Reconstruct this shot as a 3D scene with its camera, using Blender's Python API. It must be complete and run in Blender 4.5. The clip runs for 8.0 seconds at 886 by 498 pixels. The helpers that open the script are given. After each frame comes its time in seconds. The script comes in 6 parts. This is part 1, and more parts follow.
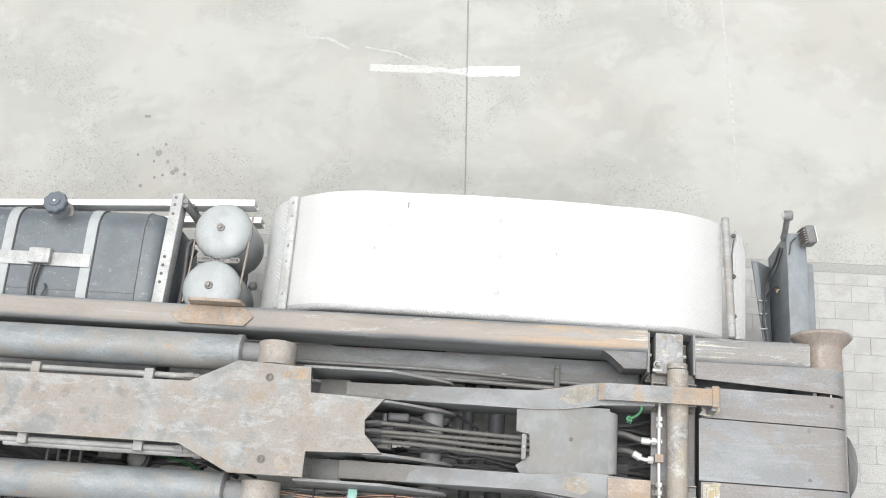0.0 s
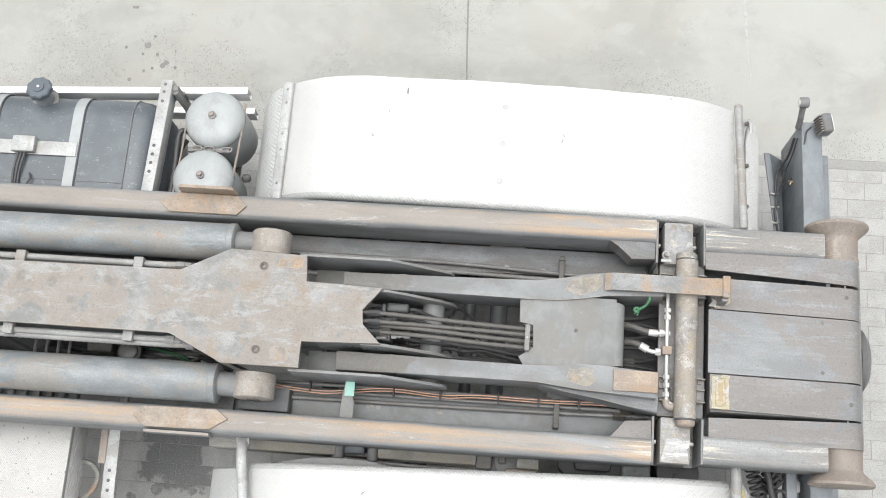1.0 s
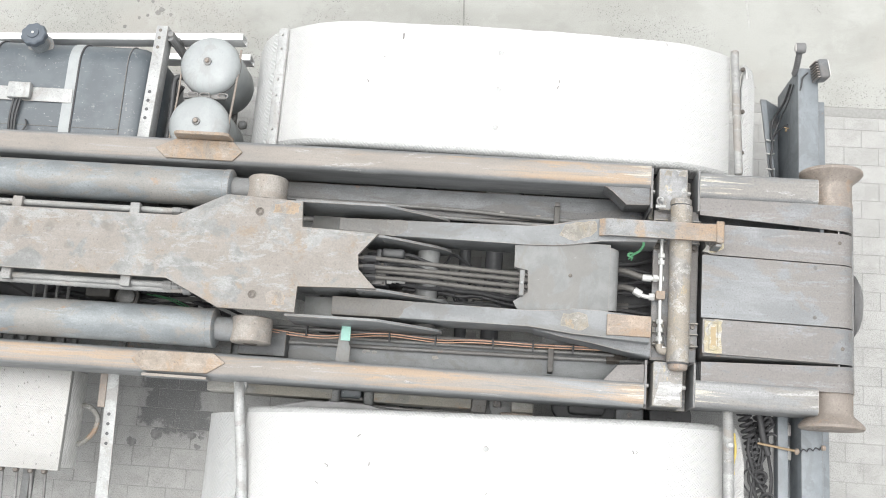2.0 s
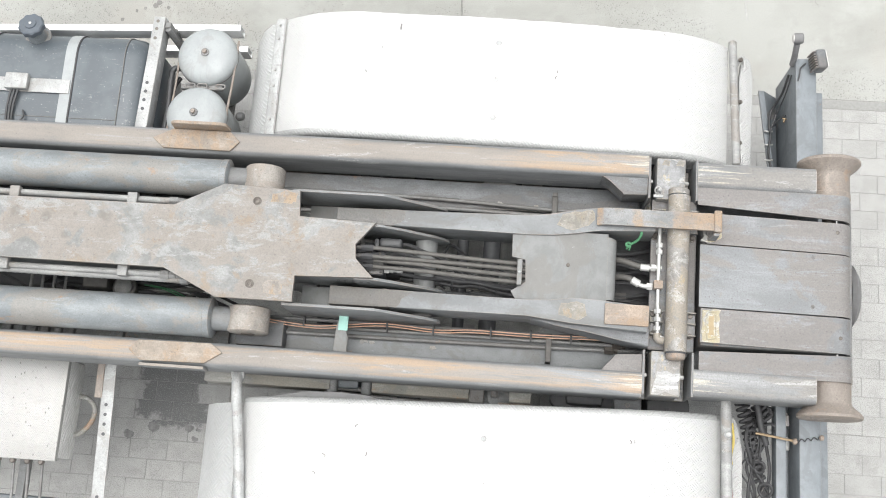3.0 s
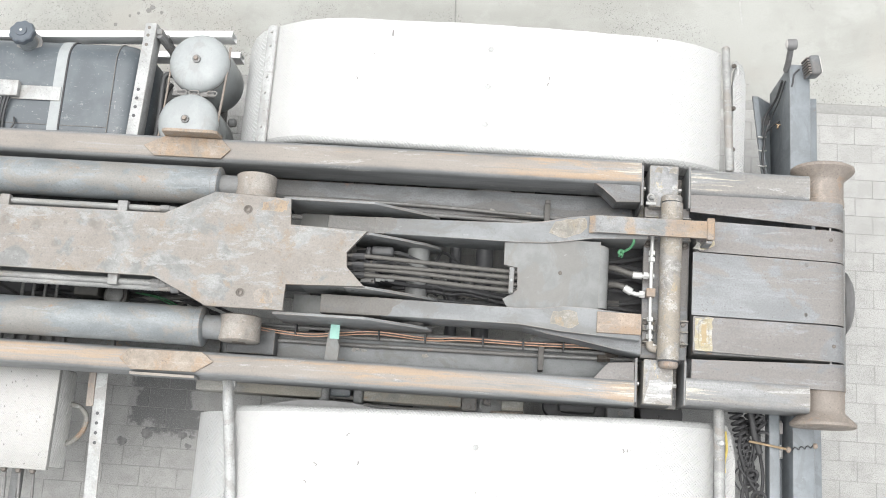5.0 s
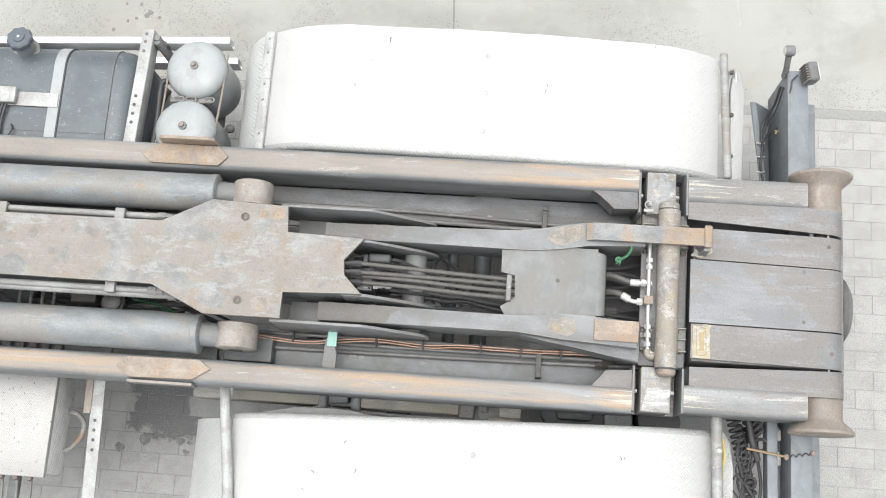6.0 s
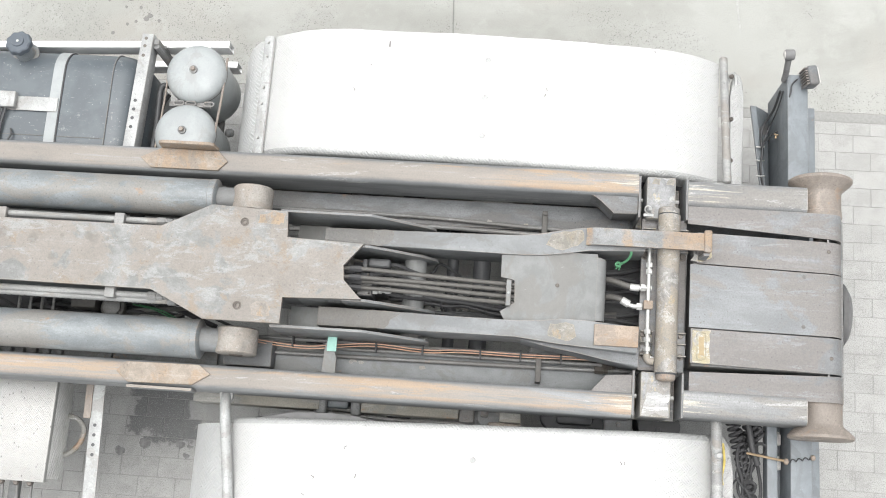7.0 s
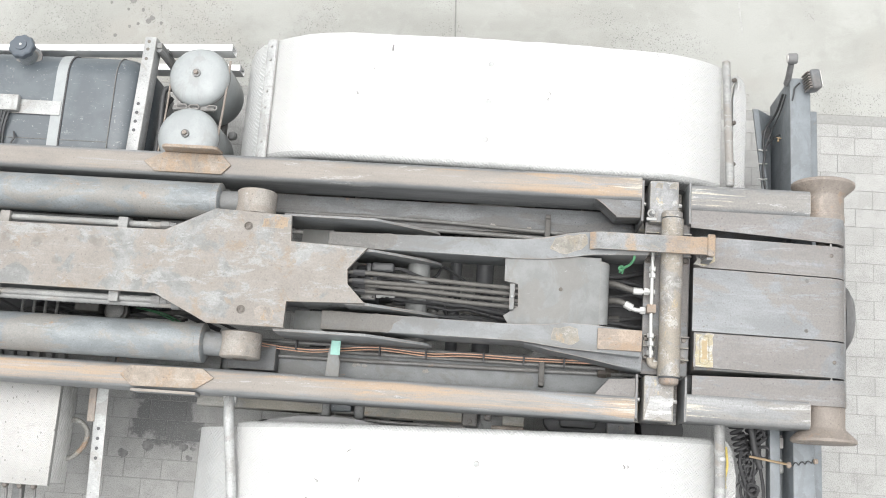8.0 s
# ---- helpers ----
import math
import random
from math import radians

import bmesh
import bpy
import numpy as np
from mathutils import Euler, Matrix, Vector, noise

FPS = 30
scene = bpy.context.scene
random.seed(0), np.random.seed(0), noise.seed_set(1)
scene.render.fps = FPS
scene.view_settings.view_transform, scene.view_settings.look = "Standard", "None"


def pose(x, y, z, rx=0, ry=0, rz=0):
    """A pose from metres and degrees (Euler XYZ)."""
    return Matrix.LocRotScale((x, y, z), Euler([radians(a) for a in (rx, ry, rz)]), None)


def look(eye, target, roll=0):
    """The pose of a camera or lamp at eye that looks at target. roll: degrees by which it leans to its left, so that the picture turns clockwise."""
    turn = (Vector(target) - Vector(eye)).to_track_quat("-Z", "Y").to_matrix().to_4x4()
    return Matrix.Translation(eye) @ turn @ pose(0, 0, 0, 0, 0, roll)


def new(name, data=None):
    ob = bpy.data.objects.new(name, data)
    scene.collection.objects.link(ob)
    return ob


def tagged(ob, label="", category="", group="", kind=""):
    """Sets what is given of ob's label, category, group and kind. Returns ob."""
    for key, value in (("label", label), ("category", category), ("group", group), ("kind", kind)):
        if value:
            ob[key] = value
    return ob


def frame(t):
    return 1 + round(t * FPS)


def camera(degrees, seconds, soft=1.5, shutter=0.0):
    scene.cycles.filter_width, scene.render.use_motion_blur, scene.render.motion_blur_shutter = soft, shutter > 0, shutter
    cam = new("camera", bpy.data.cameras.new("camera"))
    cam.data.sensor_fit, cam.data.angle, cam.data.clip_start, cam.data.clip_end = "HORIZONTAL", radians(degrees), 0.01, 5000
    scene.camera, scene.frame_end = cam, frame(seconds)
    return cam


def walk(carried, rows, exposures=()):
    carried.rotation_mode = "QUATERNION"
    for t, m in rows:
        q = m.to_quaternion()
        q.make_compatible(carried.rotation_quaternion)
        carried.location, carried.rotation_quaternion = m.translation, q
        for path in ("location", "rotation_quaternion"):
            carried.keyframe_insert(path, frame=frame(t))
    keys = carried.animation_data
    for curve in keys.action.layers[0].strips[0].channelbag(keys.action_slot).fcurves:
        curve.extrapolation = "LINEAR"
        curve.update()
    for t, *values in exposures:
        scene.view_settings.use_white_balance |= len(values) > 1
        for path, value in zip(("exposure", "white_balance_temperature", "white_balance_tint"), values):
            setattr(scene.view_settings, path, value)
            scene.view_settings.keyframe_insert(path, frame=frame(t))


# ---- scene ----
cam = camera(44.0, 8.0, soft=1.0)
PATH = [
    (0, (0.3670, -0.8070, 6.2740), (0.2200, -0.1710, 4.3840), -9.40),
    (0.1, (0.3627, -0.8018, 6.2013), (0.2144, -0.1582, 4.3114), -9.36),
    (0.2, (0.3589, -0.7973, 6.1396), (0.2108, -0.1512, 4.2498), -9.32),
    (0.3, (0.3559, -0.7939, 6.0956), (0.2086, -0.1488, 4.2058), -9.28),
    (0.4, (0.3536, -0.7914, 6.0671), (0.2070, -0.1490, 4.1772), -9.24),
    (0.5, (0.3520, -0.7900, 6.0540), (0.2060, -0.1510, 4.1640), -9.20),
    (0.6, (0.3492, -0.7980, 6.0523), (0.2035, -0.1641, 4.1604), -9.22),
    (0.7, (0.3474, -0.8188, 6.0481), (0.2027, -0.2016, 4.1510), -9.41),
    (0.8, (0.3466, -0.8537, 6.0410), (0.2041, -0.2654, 4.1352), -9.81),
    (0.9, (0.3464, -0.8979, 6.0321), (0.2075, -0.3463, 4.1152), -10.33),
    (1, (0.3460, -0.9380, 6.0240), (0.2110, -0.4220, 4.0970), -10.80),
    (1.1, (0.3566, -0.9505, 6.0328), (0.2212, -0.4741, 4.0956), -11.86),
    (1.2, (0.3632, -0.9576, 6.0380), (0.2288, -0.5056, 4.0946), -12.52),
    (1.3, (0.3662, -0.9598, 6.0400), (0.2324, -0.5177, 4.0940), -12.82),
    (1.4, (0.3675, -0.9598, 6.0404), (0.2346, -0.5217, 4.0935), -12.95),
    (1.5, (0.3690, -0.9600, 6.0410), (0.2360, -0.5260, 4.0930), -13.10),
    (3, (0.3860, -1.0300, 6.0170), (0.2550, -0.5910, 4.0700), -12.70),
    (3.5, (0.3810, -1.0360, 6.0160), (0.2500, -0.5940, 4.0700), -12.50),
    (4, (0.3960, -1.0100, 6.0070), (0.2640, -0.5720, 4.0600), -12.90),
    (4.5, (0.4110, -0.9950, 6.0050), (0.2790, -0.5590, 4.0580), -13.00),
    (6, (0.4380, -0.9410, 6.0080), (0.3030, -0.5080, 4.0600), -13.50),
    (6.5, (0.4370, -0.9290, 6.0090), (0.3020, -0.4960, 4.0610), -13.50),
    (7, (0.4380, -0.9100, 6.0140), (0.3030, -0.4810, 4.0650), -13.70),
    (7.5, (0.4390, -0.8950, 6.0180), (0.3030, -0.4690, 4.0690), -14.00),
    (8, (0.4150, -0.8860, 6.0270), (0.2830, -0.4610, 4.0770), -13.50),
]
walk(cam, [(t, look(eye, target, roll)) for t, eye, target, roll in PATH], exposures=[(0, 0.77), (0.5, 0.70), (1.0, 0.73), (1.5, 0.80), (3.0, 0.81), (8, 0.81)])

# ---- daylight under a white, overcast sky ----
world = bpy.data.worlds.new("overcast")
world.use_nodes = True
scene.world = world
wt = world.node_tree
sky = wt.nodes.new("ShaderNodeTexSky")
sky.sky_type = "NISHITA"
sky.sun_disc = False
sky.sun_elevation = radians(85)
sky.sun_rotation = radians(-45)
sky.air_density, sky.dust_density, sky.ozone_density = 1.0, 6.0, 1.0
veil = wt.nodes.new("ShaderNodeHueSaturation")
veil.inputs["Saturation"].default_value = 0.12
wt.links.new(sky.outputs[0], veil.inputs["Color"])
wt.links.new(veil.outputs[0], wt.nodes["Background"].inputs[0])
wt.nodes["Background"].inputs[1].default_value = 0.15
sun = new("sun", bpy.data.lights.new("sun", "SUN"))
sun.data.energy, sun.data.angle, sun.data.color = 0.6, radians(90), (0.985, 1.0, 0.965)
sun.matrix_world = look((-0.5, 0.5, 9), (0, 0, 0))


# ---- materials ----
class Mat:
    """A node material with a few short ways to wire it."""

    def __init__(self, name, rough=0.6, metal=0.0):
        self.m = bpy.data.materials.new(name)
        self.m.use_nodes = True
        self.t = self.m.node_tree
        self.b = self.t.nodes["Principled BSDF"]
        self.b.inputs["Roughness"].default_value = rough
        self.b.inputs["Metallic"].default_value = metal
        self.pos = self.n("ShaderNodeNewGeometry").outputs["Position"]

    def n(self, kind, **kw):
        node = self.t.nodes.new(kind)
        for k, v in kw.items():
            node.inputs[k].default_value = v
        return node

    def link(self, a, b):
        self.t.links.new(a, b)

    def at(self, sx=1, sy=1, sz=1, rz=0, off=(0, 0, 0)):
        mp = self.n("ShaderNodeMapping")
        mp.inputs["Scale"].default_value = (sx, sy, sz)
        mp.inputs["Rotation"].default_value = (0, 0, radians(rz))
        mp.inputs["Location"].default_value = off
        self.link(self.pos, mp.inputs["Vector"])
        return mp.outputs[0]

    def noise(self, vec, scale, detail=5, rough=0.6, dist=0.0):
        nz = self.n("ShaderNodeTexNoise", Scale=scale, Detail=detail, Roughness=rough, Distortion=dist)
        self.link(vec, nz.inputs["Vector"])
        return nz.outputs["Fac"]

    def cells(self, vec, scale, feature="F1"):
        v = self.n("ShaderNodeTexVoronoi", Scale=scale)
        v.feature = feature
        self.link(vec, v.inputs["Vector"])
        return v

    def ramp(self, fac, lo, hi, a=0.0, b=1.0):
        r = self.n("ShaderNodeMapRange")
        r.interpolation_type = "SMOOTHSTEP"
        for k, v in (("From Min", lo), ("From Max", hi), ("To Min", a), ("To Max", b)):
            r.inputs[k].default_value = v
        self.link(fac, r.inputs["Value"])
        return r.outputs[0]

    def math(self, op, a, b):
        m = self.n("ShaderNodeMath")
        m.operation = op
        for i, v in enumerate((a, b)):
            if isinstance(v, (int, float)):
                m.inputs[i].default_value = v
            else:
                self.link(v, m.inputs[i])
        return m.outputs[0]

    def mix(self, fac, a, b, kind="MIX"):
        m = self.n("ShaderNodeMix")
        m.data_type, m.blend_type = "RGBA", kind
        for k, v in ((0, fac), (6, a), (7, b)):
            if isinstance(v, (int, float)):
                m.inputs[k].default_value = v
            elif isinstance(v, tuple):
                m.inputs[k].default_value = (*v, 1)
            else:
                self.link(v, m.inputs[k])
        return m.outputs[2]

    def done(self, color, bump=None, strength=0.2, distance=0.002, rough=None):
        if isinstance(color, tuple):
            self.b.inputs["Base Color"].default_value = (*color, 1)
        else:
            self.link(color, self.b.inputs["Base Color"])
        if bump is not None:
            bp = self.n("ShaderNodeBump", Strength=strength, Distance=distance)
            self.link(bump, bp.inputs["Height"])
            self.link(bp.outputs[0], self.b.inputs["Normal"])
        if rough is not None:
            self.link(rough, self.b.inputs["Roughness"])
        return self.m


RUST = (0.33, 0.205, 0.125)


def worn(name, base, film, rust=0.2, film_amount=0.5, rough=0.55, streak=0.25, seed=0.0, rust_color=RUST, scuff=(0.52, 0.53, 0.52), scuff_amount=0.5, metal=0.0, top_only=False, edge=0.5, mottle=1.0, grain=0.5, speck=1.0, scrape=False, stains=(), bands=()):
    """Painted steel: mottled paint, a brownish film in patches, rust blooms, scratches along the length and bare edges."""
    w = Mat(name, rough, metal)
    o = (seed, seed * 1.7, 0)
    soft = w.noise(w.at(max(0.16, min(0.4 + streak, 1.5 * streak)), 1, 1, 0, o), 9, 9, 0.68, 0.3)
    patch = w.noise(w.at(max(0.10, 1.4 * streak), 1, 1, 0, o), 5.0, 12, 0.70, 0.8)
    fine = w.noise(w.at(1, 1, 1, 0, o), 140, 4, 0.7)
    blot = w.noise(w.at(max(0.09, 1.5 * streak), 1, 1, 0, (seed + 5, 3, 0)), 9, 12, 0.76, 0.5)
    lines = w.noise(w.at(0.05, 1.8, 1.8, 1.0, (seed + 2, 7, 0)), 34, 7, 0.72, 0.1)
    pale = w.noise(w.at(max(0.18, 0.8 * streak), 1.3, 1, 0, (seed + 9, 1, 0)), 13, 12, 0.78, 0.4)
    c = w.mix(w.ramp(soft, 0.38, 0.62), tuple(v * (1 - 0.22 * mottle) for v in base), tuple(v * (1 + 0.20 * mottle) for v in base))
    f = w.ramp(patch, 0.60 - 0.22 * film_amount, 0.655 - 0.22 * film_amount, 0, 0.85)
    if top_only:
        nz = w.n("ShaderNodeSeparateXYZ")
        w.link(w.n("ShaderNodeNewGeometry").outputs["Normal"], nz.inputs[0])
        up = w.ramp(w.math("ADD", nz.outputs[2], w.math("MULTIPLY", w.math("SUBTRACT", soft, 0.5), 0.6)), 0.72, 1.0)
        f = w.math("MULTIPLY", f, up)
    filmed = w.mix(soft, tuple(0.82 * v for v in film), tuple(1.12 * v for v in film))
    c = w.mix(f, c, filmed)
    lim = 0.63 - 0.17 * rust
    tone = w.mix(soft, tuple(0.75 * v for v in rust_color), tuple(1.2 * v for v in rust_color))
    r = w.ramp(blot, lim, lim + 0.06, 0, 0.75)
    if top_only:
        r = w.math("MULTIPLY", r, up)
    c = w.mix(r, c, tone)
    some = w.math("MULTIPLY", w.ramp(soft, 0.44, 0.60), grain)
    c = w.mix(w.math("MULTIPLY", w.ramp(lines, 0.55, 0.62), some), c, tuple(1.5 * v for v in base))
    c = w.mix(w.math("MULTIPLY", w.ramp(lines, 0.45, 0.38, 0, 0.7), some), c, tuple(0.6 * v for v in base))
    c = w.mix(w.ramp(pale, 0.635 - 0.075 * scuff_amount, 0.665 - 0.075 * scuff_amount, 0, 0.65), c, scuff)
    if scrape:
        # containers slide over the rail ends and scrape them bare
        sx = w.n("ShaderNodeSeparateXYZ")
        w.link(w.pos, sx.inputs[0])
        front = w.math("MULTIPLY", w.ramp(sx.outputs[0], 0.66, 0.95), w.ramp(sx.outputs[0], 0.97, 0.99, 1, 0))
        rear = w.math("MULTIPLY", w.ramp(sx.outputs[0], 1.16, 1.17), w.ramp(sx.outputs[0], 1.20, 1.66, 1, 0))
        zone = w.math("MAXIMUM", front, rear)
        rub = w.noise(w.at(0.10, 2.2, 1, 0, (4, 1, 0)), 22, 9, 0.74, 0.3)
        bare = w.ramp(w.math("ADD", rub, w.math("MULTIPLY", zone, 0.16)), 0.66, 0.74)
        c = w.mix(w.math("MULTIPLY", w.math("MULTIPLY", bare, zone), w.math("MULTIPLY", up, 0.9)), c, w.mix(soft, (0.52, 0.45, 0.30), (0.56, 0.55, 0.51)))
    for sx, sy, sr in stains:
        # an old oil drip
        far = w.n("ShaderNodeVectorMath")
        far.operation = "DISTANCE"
        far.inputs[1].default_value = (sx, sy, 1.44)
        w.link(w.pos, far.inputs[0])
        reach = w.math("ADD", far.outputs["Value"], w.math("MULTIPLY", w.math("SUBTRACT", soft, 0.5), 2.2 * sr))
        c = w.mix(w.ramp(reach, 0.55 * sr, 1.25 * sr, 0.55, 0), c, (0.165, 0.148, 0.135))
    if bands:
        # stretches rubbed to rust: patches on a strap, long thin streaks on a rail
        bx = w.n("ShaderNodeSeparateXYZ")
        w.link(w.pos, bx.inputs[0])
        fade = 0.35 if top_only else 0.018
        thin = w.noise(w.at(0.035, 1, 1, 0, (seed, 3, 0)), 30, 9, 0.72, 0.3) if top_only else patch
        along = w.math("ADD", bx.outputs[0], w.math("MULTIPLY", w.math("SUBTRACT", soft, 0.5), 0.10))
        for x0, x1 in bands:
            inside = w.math("MULTIPLY", w.ramp(along, x0, x0 + fade), w.ramp(along, x1 - 0.02, x1, 1, 0))
            if top_only:
                cover = w.math("MULTIPLY", w.ramp(thin, 0.46, 0.60, 0, 0.7), up)
            else:
                cover = w.ramp(thin, 0.36, 0.56, 0.35, 0.85)
            c = w.mix(w.math("MULTIPLY", inside, cover), c, tone)
    dots = w.cells(w.at(1, 1, 1, 0, o), 60)
    few = w.ramp(dots.outputs["Color"], 0.62, 0.7)
    c = w.mix(w.math("MULTIPLY", w.ramp(dots.outputs["Distance"], 0.14, 0.24, 0.55 * speck, 0), few), c, tuple(0.45 * v for v in film))
    c = w.mix(w.ramp(fine, 0.40, 0.62, 0, 0.35 * speck), c, tuple(0.55 * v for v in base))
    if edge:
        bev = w.n("ShaderNodeBevel", Radius=0.007)
        bev.samples = 4
        dot = w.n("ShaderNodeVectorMath")
        dot.operation = "DOT_PRODUCT"
        w.link(bev.outputs[0], dot.inputs[0])
        w.link(w.n("ShaderNodeNewGeometry").outputs["Normal"], dot.inputs[1])
        chip = w.math("ADD", w.ramp(dot.outputs["Value"], 0.995, 0.86), w.math("MULTIPLY", w.math("SUBTRACT", pale, 0.5), 1.2))
        c = w.mix(w.ramp(chip, 0.35, 0.75, 0, edge), c, w.mix(soft, tuple(1.25 * v for v in rust_color), scuff))
    return w.done(c, w.math("ADD", w.math("MULTIPLY", blot, 0.5), w.math("ADD", w.math("MULTIPLY", fine, 0.25 * speck), w.math("MULTIPLY", lines, 0.3 * grain))), 0.35, 0.003, w.ramp(patch, 0.3, 0.7, rough - 0.12, rough + 0.15))


M_RAIL = worn("rail_steel", (0.215, 0.222, 0.225), (0.280, 0.248, 0.216), 0.62, 0.95, streak=0.06, seed=1, rust_color=(0.375, 0.268, 0.175), scuff=(0.40, 0.40, 0.385), top_only=True, scrape=True, speck=0.5, bands=((0.15, 0.96),))
M_RAIL_SOUTH = worn("rust_streaked_rail_steel", (0.215, 0.222, 0.225), (0.280, 0.248, 0.216), 0.62, 0.95, streak=0.06, seed=2, rust_color=(0.375, 0.268, 0.175), scuff=(0.40, 0.40, 0.385), top_only=True, scrape=True, speck=0.5, bands=((-0.5, 0.96), (-2.6, -1.0)))
M_JIB = worn("jib_paint", (0.228, 0.230, 0.224), (0.270, 0.242, 0.215), 0.42, 0.70, 0.6, 0.6, 4, (0.262, 0.205, 0.152), scuff=(0.325, 0.332, 0.325), scuff_amount=1.15, mottle=1.0, grain=0.25, speck=0.8, stains=((-1.408, 0.054, 0.028), (-1.43, 0.066, 0.02), (-1.585, -0.038, 0.018), (-1.678, 0.038, 0.022), (-1.823, 0.06, 0.02), (-1.55, 0.06, 0.012)))
M_GREY = worn("grey_paint", (0.189, 0.198, 0.202), (0.176, 0.176, 0.172), 0.0, 0.4, 0.5, 0.5, 8, scuff=(0.30, 0.31, 0.31), scuff_amount=0.3, mottle=0.5, grain=0.12, speck=0.5)
M_ROOT = worn("greasy_paint", (0.138, 0.135, 0.128), (0.148, 0.140, 0.128), 0.0, 0.5, 0.5, 0.6, 12, scuff=(0.22, 0.22, 0.215), scuff_amount=0.3, edge=0.2, mottle=0.5)
M_DARKGREY = worn("dark_grey_paint", (0.168, 0.174, 0.179), (0.165, 0.16, 0.155), 0.05, 0.4, 0.55, 0.3, 10, scuff=(0.24, 0.24, 0.235), scuff_amount=0.2)
M_BARREL = worn("cylinder_paint", (0.222, 0.241, 0.250), (0.255, 0.242, 0.222), 0.16, 0.50, 0.42, 0.35, 13, scuff=(0.29, 0.317, 0.325), scuff_amount=0.92, mottle=0.75, grain=0.2, speck=0.9)
M_DECK = worn("deck_paint", (0.196, 0.205, 0.212), (0.207, 0.190, 0.176), 0.06, 0.66, 0.5, 0.24, 17, scuff=(0.25, 0.27, 0.28), scuff_amount=1.0, mottle=0.6, grain=0.3, rust_color=(0.26, 0.22, 0.18))
M_PLATE = worn("plate_steel", (0.188, 0.194, 0.199), (0.205, 0.188, 0.176), 0.10, 0.76, 0.5, 0.32, 19, scuff=(0.26, 0.27, 0.272), scuff_amount=0.95, mottle=0.7, grain=0.25, rust_color=(0.26, 0.215, 0.18))
M_REAR = worn("rear_rail_steel", (0.225, 0.229, 0.230), (0.242, 0.228, 0.210), 0.30, 0.6, 0.5, 0.12, 61, (0.36, 0.29, 0.19), scuff=(0.46, 0.46, 0.445), scuff_amount=1.0, top_only=True, scrape=True)
M_LUG = worn("lug_steel", (0.30, 0.258, 0.215), (0.315, 0.258, 0.207), 0.80, 0.6, 0.7, 0.8, 63, (0.345, 0.25, 0.172), scuff=(0.33, 0.32, 0.30), scuff_amount=0.7, edge=0.3)
M_RUST = worn("rusty_steel", (0.33, 0.268, 0.215), (0.29, 0.25, 0.215), 0.62, 0.5, 0.75, 0.6, 23, (0.345, 0.245, 0.168), scuff=(0.38, 0.34, 0.30))
M_STRAP = worn("strap_steel", (0.235, 0.24, 0.24), (0.262, 0.238, 0.21), 0.15, 0.45, 0.65, 0.7, 24, (0.345, 0.245, 0.16), scuff=(0.32, 0.315, 0.30), scuff_amount=0.6, bands=((0.72, 0.765), (0.885, 0.945), (1.05, 1.30)))
M_BLOCK = worn("scraped_block", (0.235, 0.238, 0.24), (0.27, 0.25, 0.225), 0.35, 0.5, 0.45, 1.0, 29, (0.46, 0.38, 0.23), scuff=(0.46, 0.46, 0.445), scuff_amount=0.95)
M_RUBBED = worn("rubbed_steel", (0.33, 0.332, 0.328), (0.30, 0.29, 0.27), 0.1, 0.5, 0.45, 0.15, 66, scuff=(0.58, 0.58, 0.57), scuff_amount=1.5, edge=0.0, grain=0.6)
M_PATCH = worn("bare_patch_steel", (0.245, 0.232, 0.205), (0.268, 0.24, 0.195), 0.42, 0.6, 0.7, 1.0, 25, (0.335, 0.25, 0.155), scuff=(0.38, 0.37, 0.34), scuff_amount=0.9, grain=0.0)
M_SPOT = worn("rust_spot_steel", (0.258, 0.236, 0.212), (0.275, 0.240, 0.208), 0.78, 0.6, 0.7, 1.0, 26, (0.33, 0.235, 0.145), scuff=(0.36, 0.35, 0.33), scuff_amount=0.6, grain=0.0)
M_ROLLER = worn("roller_steel", (0.285, 0.245, 0.21), (0.25, 0.22, 0.195), 0.45, 0.5, 0.55, 1.0, 27, (0.31, 0.225, 0.165), scuff=(0.36, 0.32, 0.28), edge=0.3, grain=0.0)
M_LOCK = worn("worn_cylinder", (0.26, 0.25, 0.235), (0.31, 0.275, 0.225), 0.3, 0.6, 0.5, 1.2, 31, (0.40, 0.32, 0.20), scuff=(0.47, 0.46, 0.44), scuff_amount=1.2, edge=0.3, grain=0.0)
M_TAN = worn("primer_eye", (0.29, 0.27, 0.245), (0.31, 0.275, 0.24), 0.1, 0.6, 0.6, 1.0, 33, edge=0.3, grain=0.0)
M_GALV = worn("galvanised_steel", (0.39, 0.398, 0.393), (0.33, 0.325, 0.31), -0.5, 0.4, 0.5, 0.9, 37, scuff=(0.47, 0.48, 0.475), metal=0.1, edge=0.3, mottle=0.6, grain=0.25)
M_SHIELD = worn("guard_paint", (0.198, 0.203, 0.200), (0.200, 0.196, 0.186), 0.0, 0.4, 0.6, 1.0, 41, scuff=(0.33, 0.34, 0.335), scuff_amount=0.3, edge=0.25, mottle=0.5, grain=0.0, speck=0.2)
M_BUMPER = worn("bumper_paint", (0.197, 0.217, 0.232), (0.178, 0.194, 0.206), 0.0, 0.4, 0.5, 1.0, 43, scuff=(0.26, 0.285, 0.305), scuff_amount=0.3, edge=0.25, mottle=0.4, grain=0.0, speck=0.2)
M_CHASSIS = worn("chassis_paint", (0.195, 0.20, 0.20), (0.215, 0.205, 0.195), 0.15, 0.5, 0.65, 0.4, 47, scuff=(0.2, 0.195, 0.18), scuff_amount=0.3, edge=0.2)
